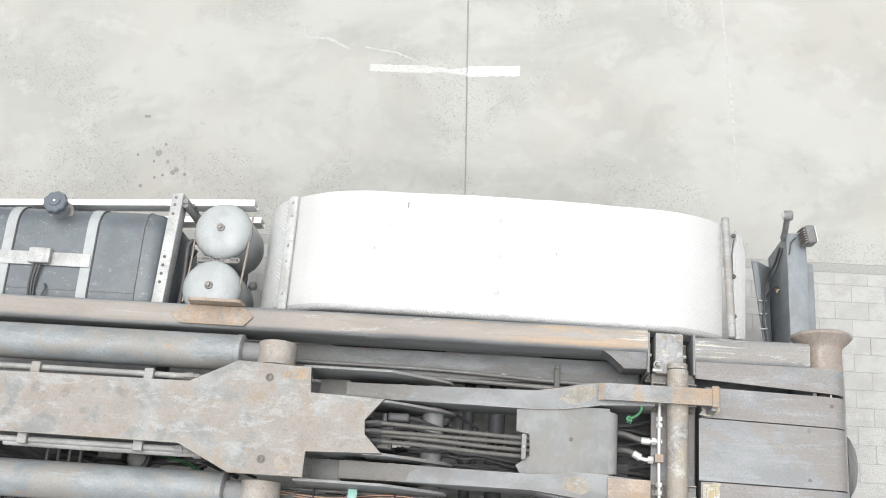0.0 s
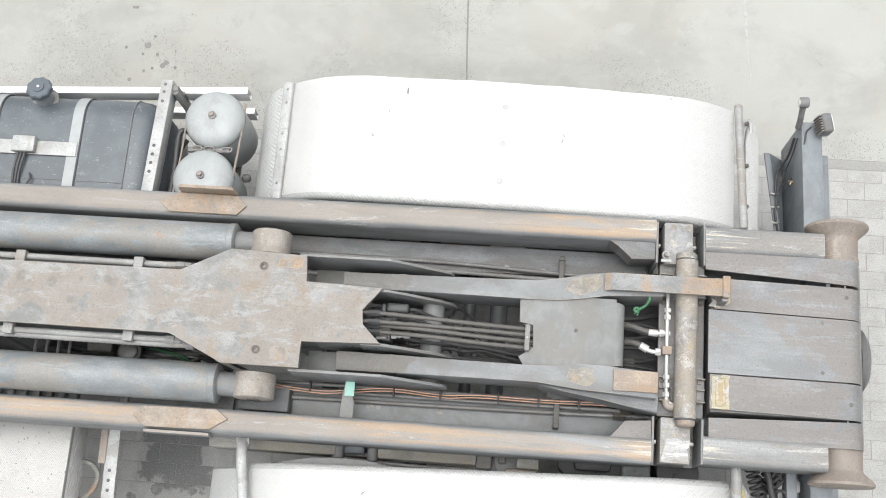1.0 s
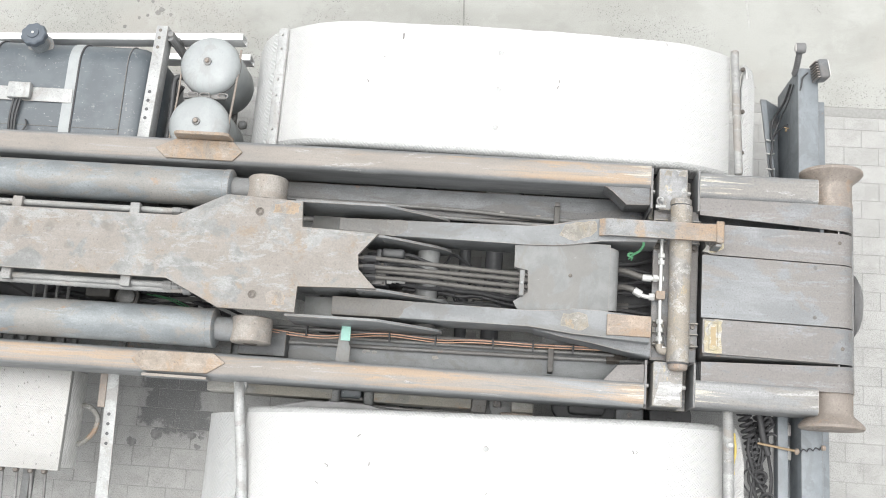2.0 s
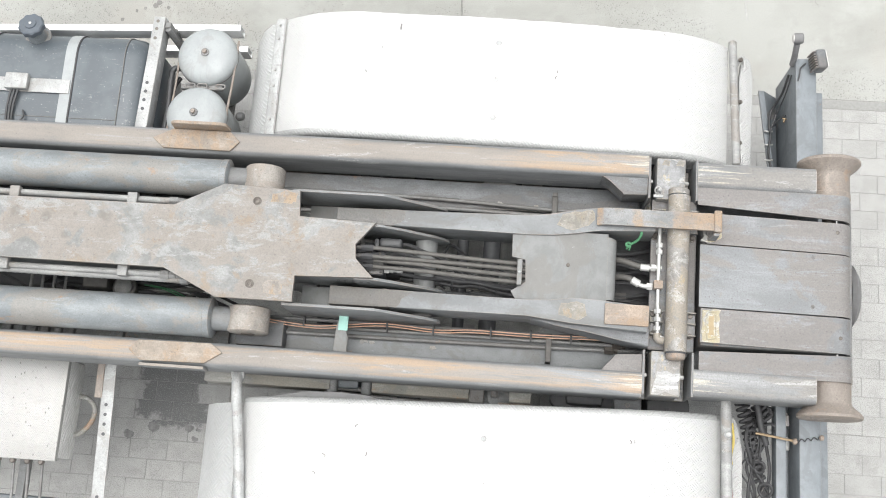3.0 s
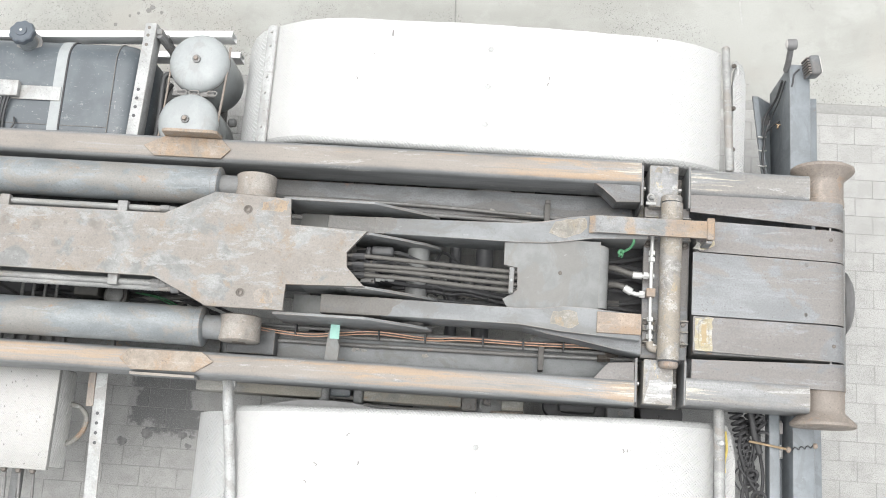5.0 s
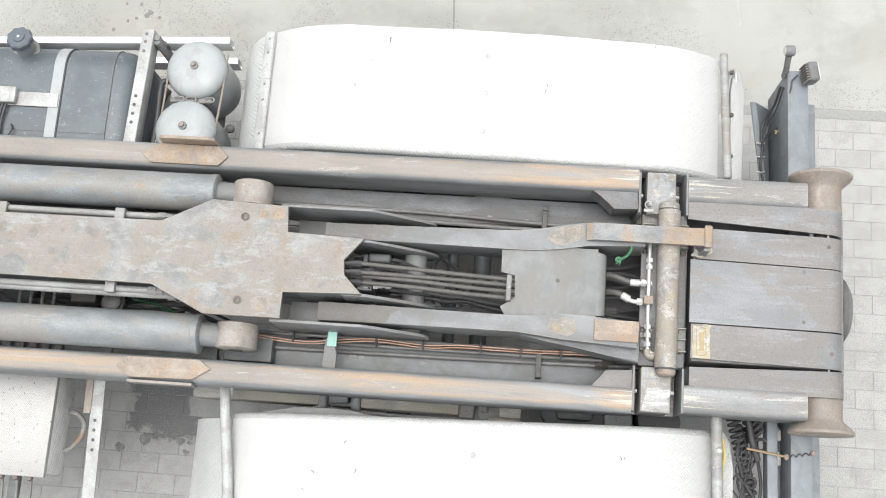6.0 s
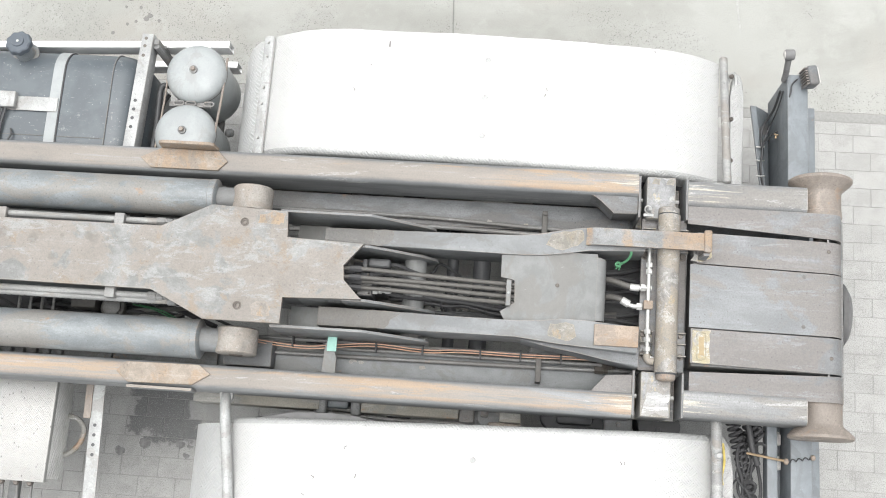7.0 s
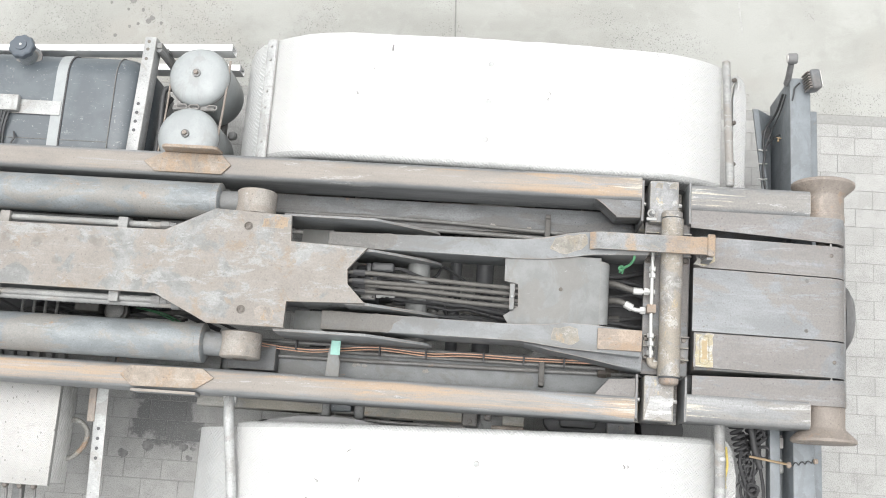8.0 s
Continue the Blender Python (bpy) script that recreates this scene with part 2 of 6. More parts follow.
M_OLIVE = worn("weathered_beam", (0.27, 0.265, 0.245), (0.285, 0.265, 0.225), 0.25, 0.6, 0.7, 0.3, 51, edge=0.2)
M_AIR = worn("air_tank_paint", (0.32, 0.34, 0.343), (0.305, 0.315, 0.31), -0.3, 0.3, 0.4, 1.0, 53, scuff=(0.35, 0.37, 0.37), scuff_amount=0.2, edge=0, mottle=0.25, grain=0.0, speck=0.2)
M_TUBE = worn("pipe_steel", (0.20, 0.20, 0.195), (0.17, 0.163, 0.155), 0.05, 0.5, 0.45, 0.3, 57, scuff=(0.33, 0.33, 0.32), scuff_amount=0.4, edge=0)
M_WELD = worn("chalky_weld", (0.36, 0.355, 0.335), (0.40, 0.345, 0.215), 0.5, 0.85, 0.7, 1.0, 65, (0.42, 0.335, 0.19), scuff=(0.55, 0.55, 0.53), scuff_amount=1.5, edge=0.2, grain=0.0)
M_JIBPIPE = worn("jib_pipe_paint", (0.31, 0.312, 0.305), (0.275, 0.255, 0.23), 0.05, 0.5, 0.5, 0.3, 59, edge=0)


def plain(name, color, rough=0.5, metal=0.0, vary=0.3, scale=60):
    p = Mat(name, rough, metal)
    grain = p.noise(p.at(), scale, 5, 0.65)
    return p.done(p.mix(p.ramp(grain, 0.3, 0.75, 0, vary), color, tuple(0.45 * v for v in color)), grain, 0.15, 0.001)


M_OCHRE = plain("ochre_primer", (0.38, 0.30, 0.18), 0.7, 0, 0.5, 30)
M_RUBBER = plain("black_rubber", (0.055, 0.055, 0.057), 0.6)
M_HOSE = plain("grey_hose", (0.108, 0.103, 0.095), 0.6, 0, 0.5, 40)
M_CABLE = plain("dusty_cable", (0.062, 0.064, 0.066), 0.5)
M_ZINC = plain("zinc_fitting", (0.62, 0.62, 0.60), 0.35, 0.4, 0.3)
M_BOLT = plain("bolt_steel", (0.15, 0.135, 0.12), 0.5, 0.5)
M_COPPER = plain("copper_pipe", (0.74, 0.46, 0.33), 0.4, 0.5, 0.3)
M_GREEN = plain("green_cord", (0.07, 0.22, 0.11), 0.7)
M_MINT = plain("mint_tape", (0.32, 0.56, 0.49), 0.6, 0, 0.15)
M_YELLOW = plain("yellow_wire", (0.60, 0.47, 0.13), 0.5)
M_RED = plain("red_wire", (0.42, 0.17, 0.15), 0.5)
M_BRASS = plain("brass", (0.40, 0.30, 0.19), 0.45, 0.5)
M_CAP = plain("cap_plastic", (0.098, 0.115, 0.135), 0.45, 0, 0.3, 30)
M_LENS = plain("lamp_lens", (0.62, 0.60, 0.58), 0.2, 0, 0.1)
M_SEAM = plain("dusty_weld", (0.165, 0.165, 0.16), 0.7, 0, 0.6, 90)
M_BUFFER = plain("worn_rubber", (0.19, 0.19, 0.19), 0.7, 0, 0.3, 30)
M_BLACK = plain("black_paint", (0.076, 0.078, 0.082), 0.55, 0, 0.4, 20)
M_PAINT = plain("white_paint", (0.80, 0.80, 0.79), 0.6, 0, 0.12, 25)
M_WORNPAINT = plain("worn_white_paint", (0.47, 0.47, 0.458), 0.7, 0, 0.45, 60)
M_JOINT = plain("joint_dirt", (0.255, 0.255, 0.238), 0.9, 0, 0.5, 30)
M_ALU = plain("aluminium_profile", (0.78, 0.78, 0.78), 0.35, 0.25, 0.08, 30)
M_OILSPOT = plain("oil_spot", (0.20, 0.195, 0.185), 0.6, 0, 0.4, 120)
M_DRIP = plain("oil_soaked_paver", (0.25, 0.25, 0.245), 0.8, 0, 0.7, 45)
M_SCRATCH = plain("chalk_scratch", (0.42, 0.42, 0.405), 0.8, 0, 0.5, 45)

# the fuel tank: dark satin paint with scrapes and dust
tk = Mat("fuel_tank_paint", 0.38)
t1 = tk.noise(tk.at(), 5, 6, 0.6, 0.4)
t2 = tk.noise(tk.at(1, 1, 1, 0, (3, 7, 0)), 16, 9, 0.78, 0.2)
t3 = tk.noise(tk.at(), 90, 4)
tc = tk.mix(tk.ramp(t1, 0.40, 0.62), (0.084, 0.098, 0.110), (0.112, 0.129, 0.141))
tc = tk.mix(tk.ramp(t2, 0.60, 0.64, 0, 0.6), tc, (0.27, 0.28, 0.285))
tc = tk.mix(tk.ramp(tk.cells(tk.at(), 28).outputs["Distance"], 0.05, 0.1, 0.6, 0), tc, (0.33, 0.34, 0.34))
scr = tk.noise(tk.at(0.5, 2.5, 1, 25), 60, 8, 0.75)
tc = tk.mix(tk.ramp(scr, 0.605, 0.645, 0, 0.55), tc, (0.27, 0.28, 0.285))
M_TANK = tk.done(tc, t3, 0.08, 0.001, tk.ramp(t1, 0.3, 0.7, 0.28, 0.5))


def tread(name, color, dirt, spots=0.06, rough=0.42, rz=45, cell=0.055, relief=0.7, metal=0.15, flecks=0.0):
    """Tread plate: groups of raised bars that turn from cell to cell."""
    p = Mat(name, rough, metal)
    raw, nrm = p.n("ShaderNodeSeparateXYZ"), p.n("ShaderNodeSeparateXYZ")
    p.link(p.pos, raw.inputs[0])
    p.link(p.n("ShaderNodeNewGeometry").outputs["True Normal"], nrm.inputs[0])
    steep = p.math("GREATER_THAN", p.math("ABSOLUTE", nrm.outputs[0], 0), 0.6)
    along = p.math("ADD", p.math("MULTIPLY", raw.outputs[0], p.math("SUBTRACT", 1, steep)), p.math("MULTIPLY", raw.outputs[2], steep))
    flat = p.n("ShaderNodeCombineXYZ")
    p.link(along, flat.inputs[0])
    p.link(raw.outputs[1], flat.inputs[1])
    turn = p.n("ShaderNodeMapping")
    turn.inputs["Scale"].default_value = (1 / cell, 1 / cell, 1)
    turn.inputs["Rotation"].default_value = (0, 0, radians(rz))
    p.link(flat.outputs[0], turn.inputs["Vector"])
    sep = p.n("ShaderNodeSeparateXYZ")
    p.link(turn.outputs[0], sep.inputs[0])
    sums = p.math("ADD", p.math("FLOOR", sep.outputs[0], 0), p.math("FLOOR", sep.outputs[1], 0))
    odd = p.math("ABSOLUTE", p.math("MODULO", sums, 2), 0)
    bars = []
    for a, b in ((0, 1), (1, 0)):
        s = p.math("SINE", p.math("MULTIPLY", sep.outputs[a], 2 * math.pi * 4), 0)
        ends = p.math("ABSOLUTE", p.math("SUBTRACT", p.math("FRACT", sep.outputs[b], 0), 0.5), 0)
        bars.append(p.math("MULTIPLY", p.ramp(s, -0.1, 0.7), p.ramp(ends, 0.36, 0.46, 1, 0)))
    h = p.math("ADD", p.math("MULTIPLY", bars[0], odd), p.math("MULTIPLY", bars[1], p.math("SUBTRACT", 1, odd)))
    big = p.noise(p.at(), 3, 5)
    grime = p.noise(p.at(1, 1, 1, 0, (4, 2, 0)), 26, 7, 0.7)
    c = p.mix(p.ramp(big, 0.40, 0.62, 0, 0.45), color, dirt)
    c = p.mix(p.ramp(grime, 0.58, 0.64, 0, 0.5), c, dirt)
    c = p.mix(p.ramp(p.cells(p.at(1, 1.3, 1, 20), 13).outputs["Distance"], spots, spots + 0.05, 0.75, 0), c, tuple(0.35 * x for x in dirt))
    c = p.mix(p.ramp(h, 0.2, 0.8, 0.35, 0), c, dirt)
    if flecks:
        bits = p.cells(p.at(1, 0.6, 1, 35), 48)
        some = p.ramp(bits.outputs["Color"], 0.46, 0.50)
        c = p.mix(p.math("MULTIPLY", p.ramp(bits.outputs["Distance"], 0.08, 0.20, flecks, 0), some), c, tuple(0.3 * x for x in dirt))
    return p.done(c, h, relief, 0.003)


M_FENDER = tread("aluminium_tread_plate", (0.545, 0.548, 0.538), (0.495, 0.496, 0.488), 0.0, cell=0.040, relief=0.7)
# darker copy of the fender plate; the roll's shade is in its colour
M_EDGEROLL = tread("shaded_edge_tread_plate", (0.47, 0.475, 0.47), (0.33, 0.335, 0.33), 0.0, cell=0.045)
# lighter than the fender: its colour makes up for light lost on the slope
M_FLAP = tread("slope_lit_tread_plate", (0.63, 0.638, 0.632), (0.47, 0.475, 0.47), 0.01, cell=0.060, relief=1.0)
M_TAIL = tread("grey_tread_plate", (0.40, 0.405, 0.40), (0.31, 0.31, 0.30), 0.03, cell=0.04)
# base colour raised to stand in for light missing on the upright end
M_ENDPANEL = tread("lightened_tread_plate", (0.88, 0.88, 0.86), (0.50, 0.50, 0.48), 0.02, cell=0.060, relief=1.0, metal=0.0)
M_BOX = tread("painted_tread_plate", (0.415, 0.415, 0.402), (0.335, 0.33, 0.312), 0.015, cell=0.03, flecks=0.8)

# brushed concrete: broad blotches, fine sand, pitted patches where the skin has worn off
ct = Mat("concrete", 0.85)
c1 = ct.noise(ct.at(0.8, 1.2, 1), 1.1, 7, 0.62, 0.5)
c2 = ct.noise(ct.at(1, 1, 1, 0, (11, 4, 0)), 3.6, 7, 0.66, 0.3)
c3 = ct.noise(ct.at(), 160, 4, 0.7)
warm = ct.noise(ct.at(1, 1, 1, 0, (2, 9, 0)), 0.9, 4)
cc = ct.mix(ct.ramp(c1, 0.40, 0.60), (0.338, 0.340, 0.316), (0.398, 0.402, 0.379))
cc = ct.mix(ct.ramp(warm, 0.48, 0.62, 0, 0.6), cc, (0.380, 0.365, 0.334))
cc = ct.mix(ct.ramp(c2, 0.53, 0.66, 0, 0.5), cc, (0.440, 0.444, 0.424))
cc = ct.mix(ct.ramp(c2, 0.46, 0.34, 0, 0.4), cc, (0.292, 0.294, 0.272))
pits = ct.cells(ct.at(1, 1, 1, 20), 80)
pits2 = ct.cells(ct.at(1, 1, 1, 50, (3, 3, 0)), 130)
bare = ct.noise(ct.at(1, 1, 1, 0, (6, 1, 0)), 1.6, 5, 0.6)
sepc = ct.n("ShaderNodeSeparateXYZ")
ct.link(ct.pos, sepc.inputs[0])
near = ct.math("SUBTRACT", ct.ramp(sepc.outputs[1], 1.35, 2.2, 0.17, 0.02), ct.ramp(sepc.outputs[0], 0.6, 1.4, 0, 0.07))
bare2 = ct.ramp(ct.math("ADD", bare, near), 0.54, 0.64)
pit = ct.math("MULTIPLY", ct.ramp(pits.outputs["Distance"], 0.20, 0.34, 1, 0), bare2)
pit2 = ct.math("MULTIPLY", ct.ramp(pits2.outputs["Distance"], 0.18, 0.32, 0.8, 0), bare2)
pit = ct.math("MULTIPLY", pit, ct.ramp(ct.noise(ct.at(), 30, 2), 0.42, 0.56))
allpit = ct.math("MAXIMUM", pit, ct.math("MULTIPLY", pit2, ct.ramp(ct.noise(ct.at(), 50, 2), 0.42, 0.56)))
cc = ct.mix(ct.math("MULTIPLY", allpit, 0.75), cc, (0.125, 0.123, 0.117))
cc = ct.mix(ct.ramp(c3, 0.42, 0.64, 0, 0.28), cc, (0.235, 0.235, 0.222))
M_CONCRETE = ct.done(cc, ct.math("SUBTRACT", ct.math("MULTIPLY", c3, 0.4), allpit), 0.3, 0.002)


def paving(name, per_object):
    p = Mat(name, 0.85)
    if per_object:
        rnd = p.n("ShaderNodeObjectInfo").outputs["Random"]
    else:
        rnd = p.n("ShaderNodeNewGeometry").outputs["Random Per Island"]
    sand = p.noise(p.at(), 190, 4, 0.75)
    mid = p.noise(p.at(), 9, 6, 0.65)
    c = p.mix(rnd, (0.358, 0.358, 0.345), (0.388, 0.386, 0.373))
    c = p.mix(p.ramp(mid, 0.42, 0.62, 0, 0.45), c, (0.27, 0.27, 0.255))
    # a dried oil puddle under the truck's frame, soaked in paver by paver
    xy = p.n("ShaderNodeSeparateXYZ")
    p.link(p.pos, xy.inputs[0])
    dx = p.math("DIVIDE", p.math("ABSOLUTE", p.math("ADD", xy.outputs[0], 1.47), 0), 0.20)
    dy = p.math("DIVIDE", p.math("ABSOLUTE", p.math("ADD", xy.outputs[1], 0.52), 0), 0.235)
    wob = p.math("ADD", p.math("MAXIMUM", dx, dy), p.math("MULTIPLY", p.math("SUBTRACT", p.noise(p.at(), 14, 6), 0.5), 0.8))
    wob = p.math("ADD", wob, p.math("MULTIPLY", p.math("SUBTRACT", rnd, 0.5), 0.5))
    c = p.mix(p.ramp(wob, 0.86, 0.98, 0.8, 0), c, (0.085, 0.088, 0.093))
    c = p.mix(p.ramp(wob, 1.25, 0.98, 0, 0.25), c, (0.20, 0.20, 0.195))
    c = p.mix(p.ramp(sand, 0.52, 0.64, 0, 0.42), c, (0.52, 0.52, 0.505))
    c = p.mix(p.ramp(sand, 0.48, 0.38, 0, 0.55), c, (0.16, 0.16, 0.15))
    grime = p.noise(p.at(1, 1, 1, 0, (8, 8, 0)), 4, 5)
    c = p.mix(p.ramp(grime, 0.56, 0.64, 0, 0.22), c, (0.22, 0.22, 0.21))
    return p.done(c, sand, 0.35, 0.002)


M_PAVER = paving("paver_concrete", True)
M_PAVERS = paving("paver_field_concrete", False)
M_SAND = plain("joint_sand", (0.325, 0.32, 0.307), 0.9, 0, 0.4, 120)
M_EDGE = plain("edging_concrete", (0.295, 0.295, 0.282), 0.85, 0, 0.35, 70)


# ---- ways to shape things ----
def thing(name, at, label, category, group="", kind=""):
    return tagged(place(new(name), at), label, category, group, kind)


def place(ob, at):
    ob.location = at
    ob.empty_display_size = 0.1
    return ob


def finish(name, bm, material, angle=38):
    bmesh.ops.recalc_face_normals(bm, faces=bm.faces[:])
    me = bpy.data.meshes.new(name)
    bm.to_mesh(me)
    bm.free()
    me.materials.append(material)
    me.shade_smooth()
    me.set_sharp_from_angle(angle=radians(angle))
    return me


def part(name, bm, material, parent, label=""):
    """Links a bmesh as one mesh under a thing (an Empty) or under a part."""
    ob = new(name, finish(name, bm, material))
    ob.parent = parent
    if parent.type == "EMPTY":
        ob.matrix_parent_inverse = Matrix.Translation(-parent.location)
    return tagged(ob, label)


def bevelled(bm, r, seg=2):
    if r > 0:
        bmesh.ops.bevel(bm, geom=bm.edges[:], offset=r, segments=seg, profile=0.5, affect="EDGES", clamp_overlap=True)
    return bm


def box(x0, x1, y0, y1, z0, z1, r=0.004, seg=2):
    bm = bmesh.new()
    bmesh.ops.create_cube(bm, size=1)
    for v in bm.verts:
        v.co = Vector(((x0 + x1) / 2 + v.co.x * (x1 - x0), (y0 + y1) / 2 + v.co.y * (y1 - y0), (z0 + z1) / 2 + v.co.z * (z1 - z0)))
    return bevelled(bm, r, seg)


def prism(points, lo, hi, axis="z", r=0.003):
    """A flat outline, given in the two other axes, drawn out along the axis."""
    def lift(p, h):
        return {"z": (p[0], p[1], h), "y": (p[0], h, p[1]), "x": (h, p[0], p[1])}[axis]
    bm = bmesh.new()
    a = [bm.verts.new(lift(p, lo)) for p in points]
    b = [bm.verts.new(lift(p, hi)) for p in points]
    bm.faces.new(a[::-1])
    bm.faces.new(b)
    for i in range(len(a)):
        j = (i + 1) % len(a)
        bm.faces.new((a[i], a[j], b[j], b[i]))
    return bevelled(bm, r)


def lathe(profile, start, way, n=32, cap=True):
    """Rings (distance along, radius) round the line from start along way."""
    start, way = Vector(start), Vector(way).normalized()
    side = way.orthogonal().normalized()
    up = way.cross(side)
    bm = bmesh.new()
    rings = []
    for d, r in profile:
        rings.append([bm.verts.new(start + way * d + (side * math.cos(2 * math.pi * i / n) + up * math.sin(2 * math.pi * i / n)) * max(r, 1e-4)) for i in range(n)])
    for p, q in zip(rings, rings[1:]):
        for i in range(n):
            bm.faces.new((p[i], p[(i + 1) % n], q[(i + 1) % n], q[i]))
    if cap:
        bm.faces.new(rings[0][::-1])
        bm.faces.new(rings[-1])
    return bm


def rod(a, b, r, n=16):
    a, b = Vector(a), Vector(b)
    d = (b - a).length
    e = min(0.3 * r, 0.2 * d)
    return lathe([(0, r - e), (e, r), (d - e, r), (d, r - e)], a, b - a, n)


def tube(points, r, n=10, steps=6, ripple=0.0, wave=0.0):
    """A hose, pipe or wire along a smooth line through the points."""
    p = [Vector(q) for q in points]
    p = [2 * p[0] - p[1]] + p + [2 * p[-1] - p[-2]]
    line = []
    for i in range(1, len(p) - 2):
        for s in range(steps):
            t = s / steps
            line.append(0.5 * (2 * p[i] + (p[i + 1] - p[i - 1]) * t + (2 * p[i - 1] - 5 * p[i] + 4 * p[i + 1] - p[i + 2]) * t * t + (3 * p[i] - p[i - 1] - 3 * p[i + 1] + p[i + 2]) * t ** 3))
    line.append(p[-2])
    bm = bmesh.new()
    rings = []
    side = None
    for i, c in enumerate(line):
        way = (line[min(i + 1, len(line) - 1)] - line[max(i - 1, 0)]).normalized()
        side = way.orthogonal().normalized() if side is None else (side - way * side.dot(way)).normalized()
        up = way.cross(side)
        rr = r * (1 + (ripple if i % 2 else -ripple))
        rings.append([bm.verts.new(c + (side * math.cos(2 * math.pi * k / n) + up * math.sin(2 * math.pi * k / n)) * rr) for k in range(n)])
    for a, b in zip(rings, rings[1:]):
        for k in range(n):
            bm.faces.new((a[k], a[(k + 1) % n], b[(k + 1) % n], b[k]))
    bm.faces.new(rings[0][::-1])
    bm.faces.new(rings[-1])
    return bm


def sheet(profile, width, thick, bow=0.0):
    """A bent sheet: an outline of (x, z) stations, with y0 and y1 from width(x), and its thickness downwards."""
    bm = bmesh.new()
    top, low = [], []
    m = 12
    for i, (x, z) in enumerate(profile):
        a = profile[max(i - 1, 0)]
        b = profile[min(i + 1, len(profile) - 1)]
        nrm = Vector((-(b[1] - a[1]), 0, b[0] - a[0])).normalized()
        y0, y1 = width(x)
        row_t, row_l = [], []
        for k in range(m + 1):
            y = y0 + (y1 - y0) * k / m
            c = Vector((x, y, z + bow * (1 - (2 * k / m - 1) ** 2)))
            row_t.append(bm.verts.new(c))
            row_l.append(bm.verts.new(c - nrm * thick))
        top.append(row_t)
        low.append(row_l)
    for i in range(len(top) - 1):
        for k in range(m):
            bm.faces.new((top[i][k], top[i + 1][k], top[i + 1][k + 1], top[i][k + 1]))
            bm.faces.new((low[i][k], low[i][k + 1], low[i + 1][k + 1], low[i + 1][k]))
        for k in (0, m):
            bm.faces.new((top[i][k], low[i][k], low[i + 1][k], top[i + 1][k]))
    for i in (0, -1):
        for k in range(m):
            bm.faces.new((top[i][k], top[i][k + 1], low[i][k + 1], low[i][k]))
    return bm


def joined(*bms):
    """Several pieces as one bmesh."""
    out = bmesh.new()
    for b in bms:
        me = bpy.data.meshes.new("piece")
        b.to_mesh(me)
        b.free()
        out.from_mesh(me)
        bpy.data.meshes.remove(me)
    return out


def nut(at, way, r=0.012, h=0.01):
    return lathe([(0, r), (h * 0.8, r), (h, r * 0.85)], at, way, 6)


def bolt(parent, x, y, z, r=0.011, h=0.008, name="bolt", mat=None):
    return part(name, joined(lathe([(0, r * 1.5), (0.002, r * 1.5)], (x, y, z), (0, 0, 1), 16), nut((x, y, z + 0.002), (0, 0, 1), r, h)), mat or M_BOLT, parent)


# ---- ground: a concrete yard, an edging strip and a field of pavers ----
EDGE_Y = 1.34


def ground_sheet():
    bm = bmesh.new()
    vs = [bm.verts.new(v) for v in ((-400, -400, -0.003), (400, -400, -0.003), (400, 400, -0.003), (-400, 400, -0.003))]
    bm.faces.new(vs)
    return tagged(new("ground", finish("ground", bm, M_SAND)), "sandy ground under the paving and the yard", "ground", kind="structure")


ground_sheet()


def joint_x(y):
    return -0.011 - 0.051 * (y - 1.686)


def slab(points, label):
    ob = new("pavement", finish("pavement", prism(points, -0.12, 0.0, "z", 0.003), M_CONCRETE))
    return tagged(ob, label, "concrete slab", kind="structure")


FAR = 60
slab_west = slab([(-FAR, EDGE_Y), (joint_x(EDGE_Y) - 0.004, EDGE_Y), (joint_x(9) - 0.004, 9), (joint_x(9) - 0.004, FAR), (-FAR, FAR)], "pale worn concrete yard slab with small pits")
slab_east = slab([(joint_x(EDGE_Y) + 0.004, EDGE_Y), (FAR, EDGE_Y), (FAR, FAR), (joint_x(9) + 0.004, FAR), (joint_x(9) + 0.004, 9)], "pale concrete yard slab with a faint brown tint")


part("joint_filler", prism([(joint_x(EDGE_Y) - 0.0035, EDGE_Y), (joint_x(EDGE_Y) + 0.0035, EDGE_Y), (joint_x(9) + 0.0035, 9), (joint_x(9) - 0.0035, 9)], -0.1, -0.0012, "z", 0), M_JOINT, slab_west, "dark dirt-filled slab joint")


def ragged(points, z0, z1, jitter, seed):
    """A thin flat patch whose outline is uneven."""
    rnd = random.Random(seed)
    out = []
    for i, p in enumerate(points):
        q = points[(i + 1) % len(points)]
        n = max(2, int(math.dist(p, q) / 0.02))
        for k in range(n):
            t = k / n
            out.append((p[0] + (q[0] - p[0]) * t + rnd.uniform(-jitter, jitter), p[1] + (q[1] - p[1]) * t + rnd.uniform(-jitter, jitter)))
    return prism(out, z0, z1, "z", 0)


# the painted bar, worn thin in its middle, lies across the slab joint
mark = thing("painted_bar", (-0.2, 2.51, 0.0), "white painted bar worn on the concrete yard", "road marking")
part("paint_west", ragged([(-0.68, 2.486), (-0.30, 2.484), (-0.24, 2.500), (-0.16, 2.490), (-0.055, 2.480), (-0.055, 2.533), (-0.16, 2.524), (-0.24, 2.530), (-0.32, 2.538), (-0.68, 2.538)], -0.002, 0.0012, 0.003, 3), M_WORNPAINT, mark, "thin worn white paint")
part("paint_east", ragged([(-0.046, 2.475), (0.28, 2.492), (0.28, 2.562), (-0.046, 2.544)], -0.002, 0.0012, 0.003, 4), M_PAINT, mark)
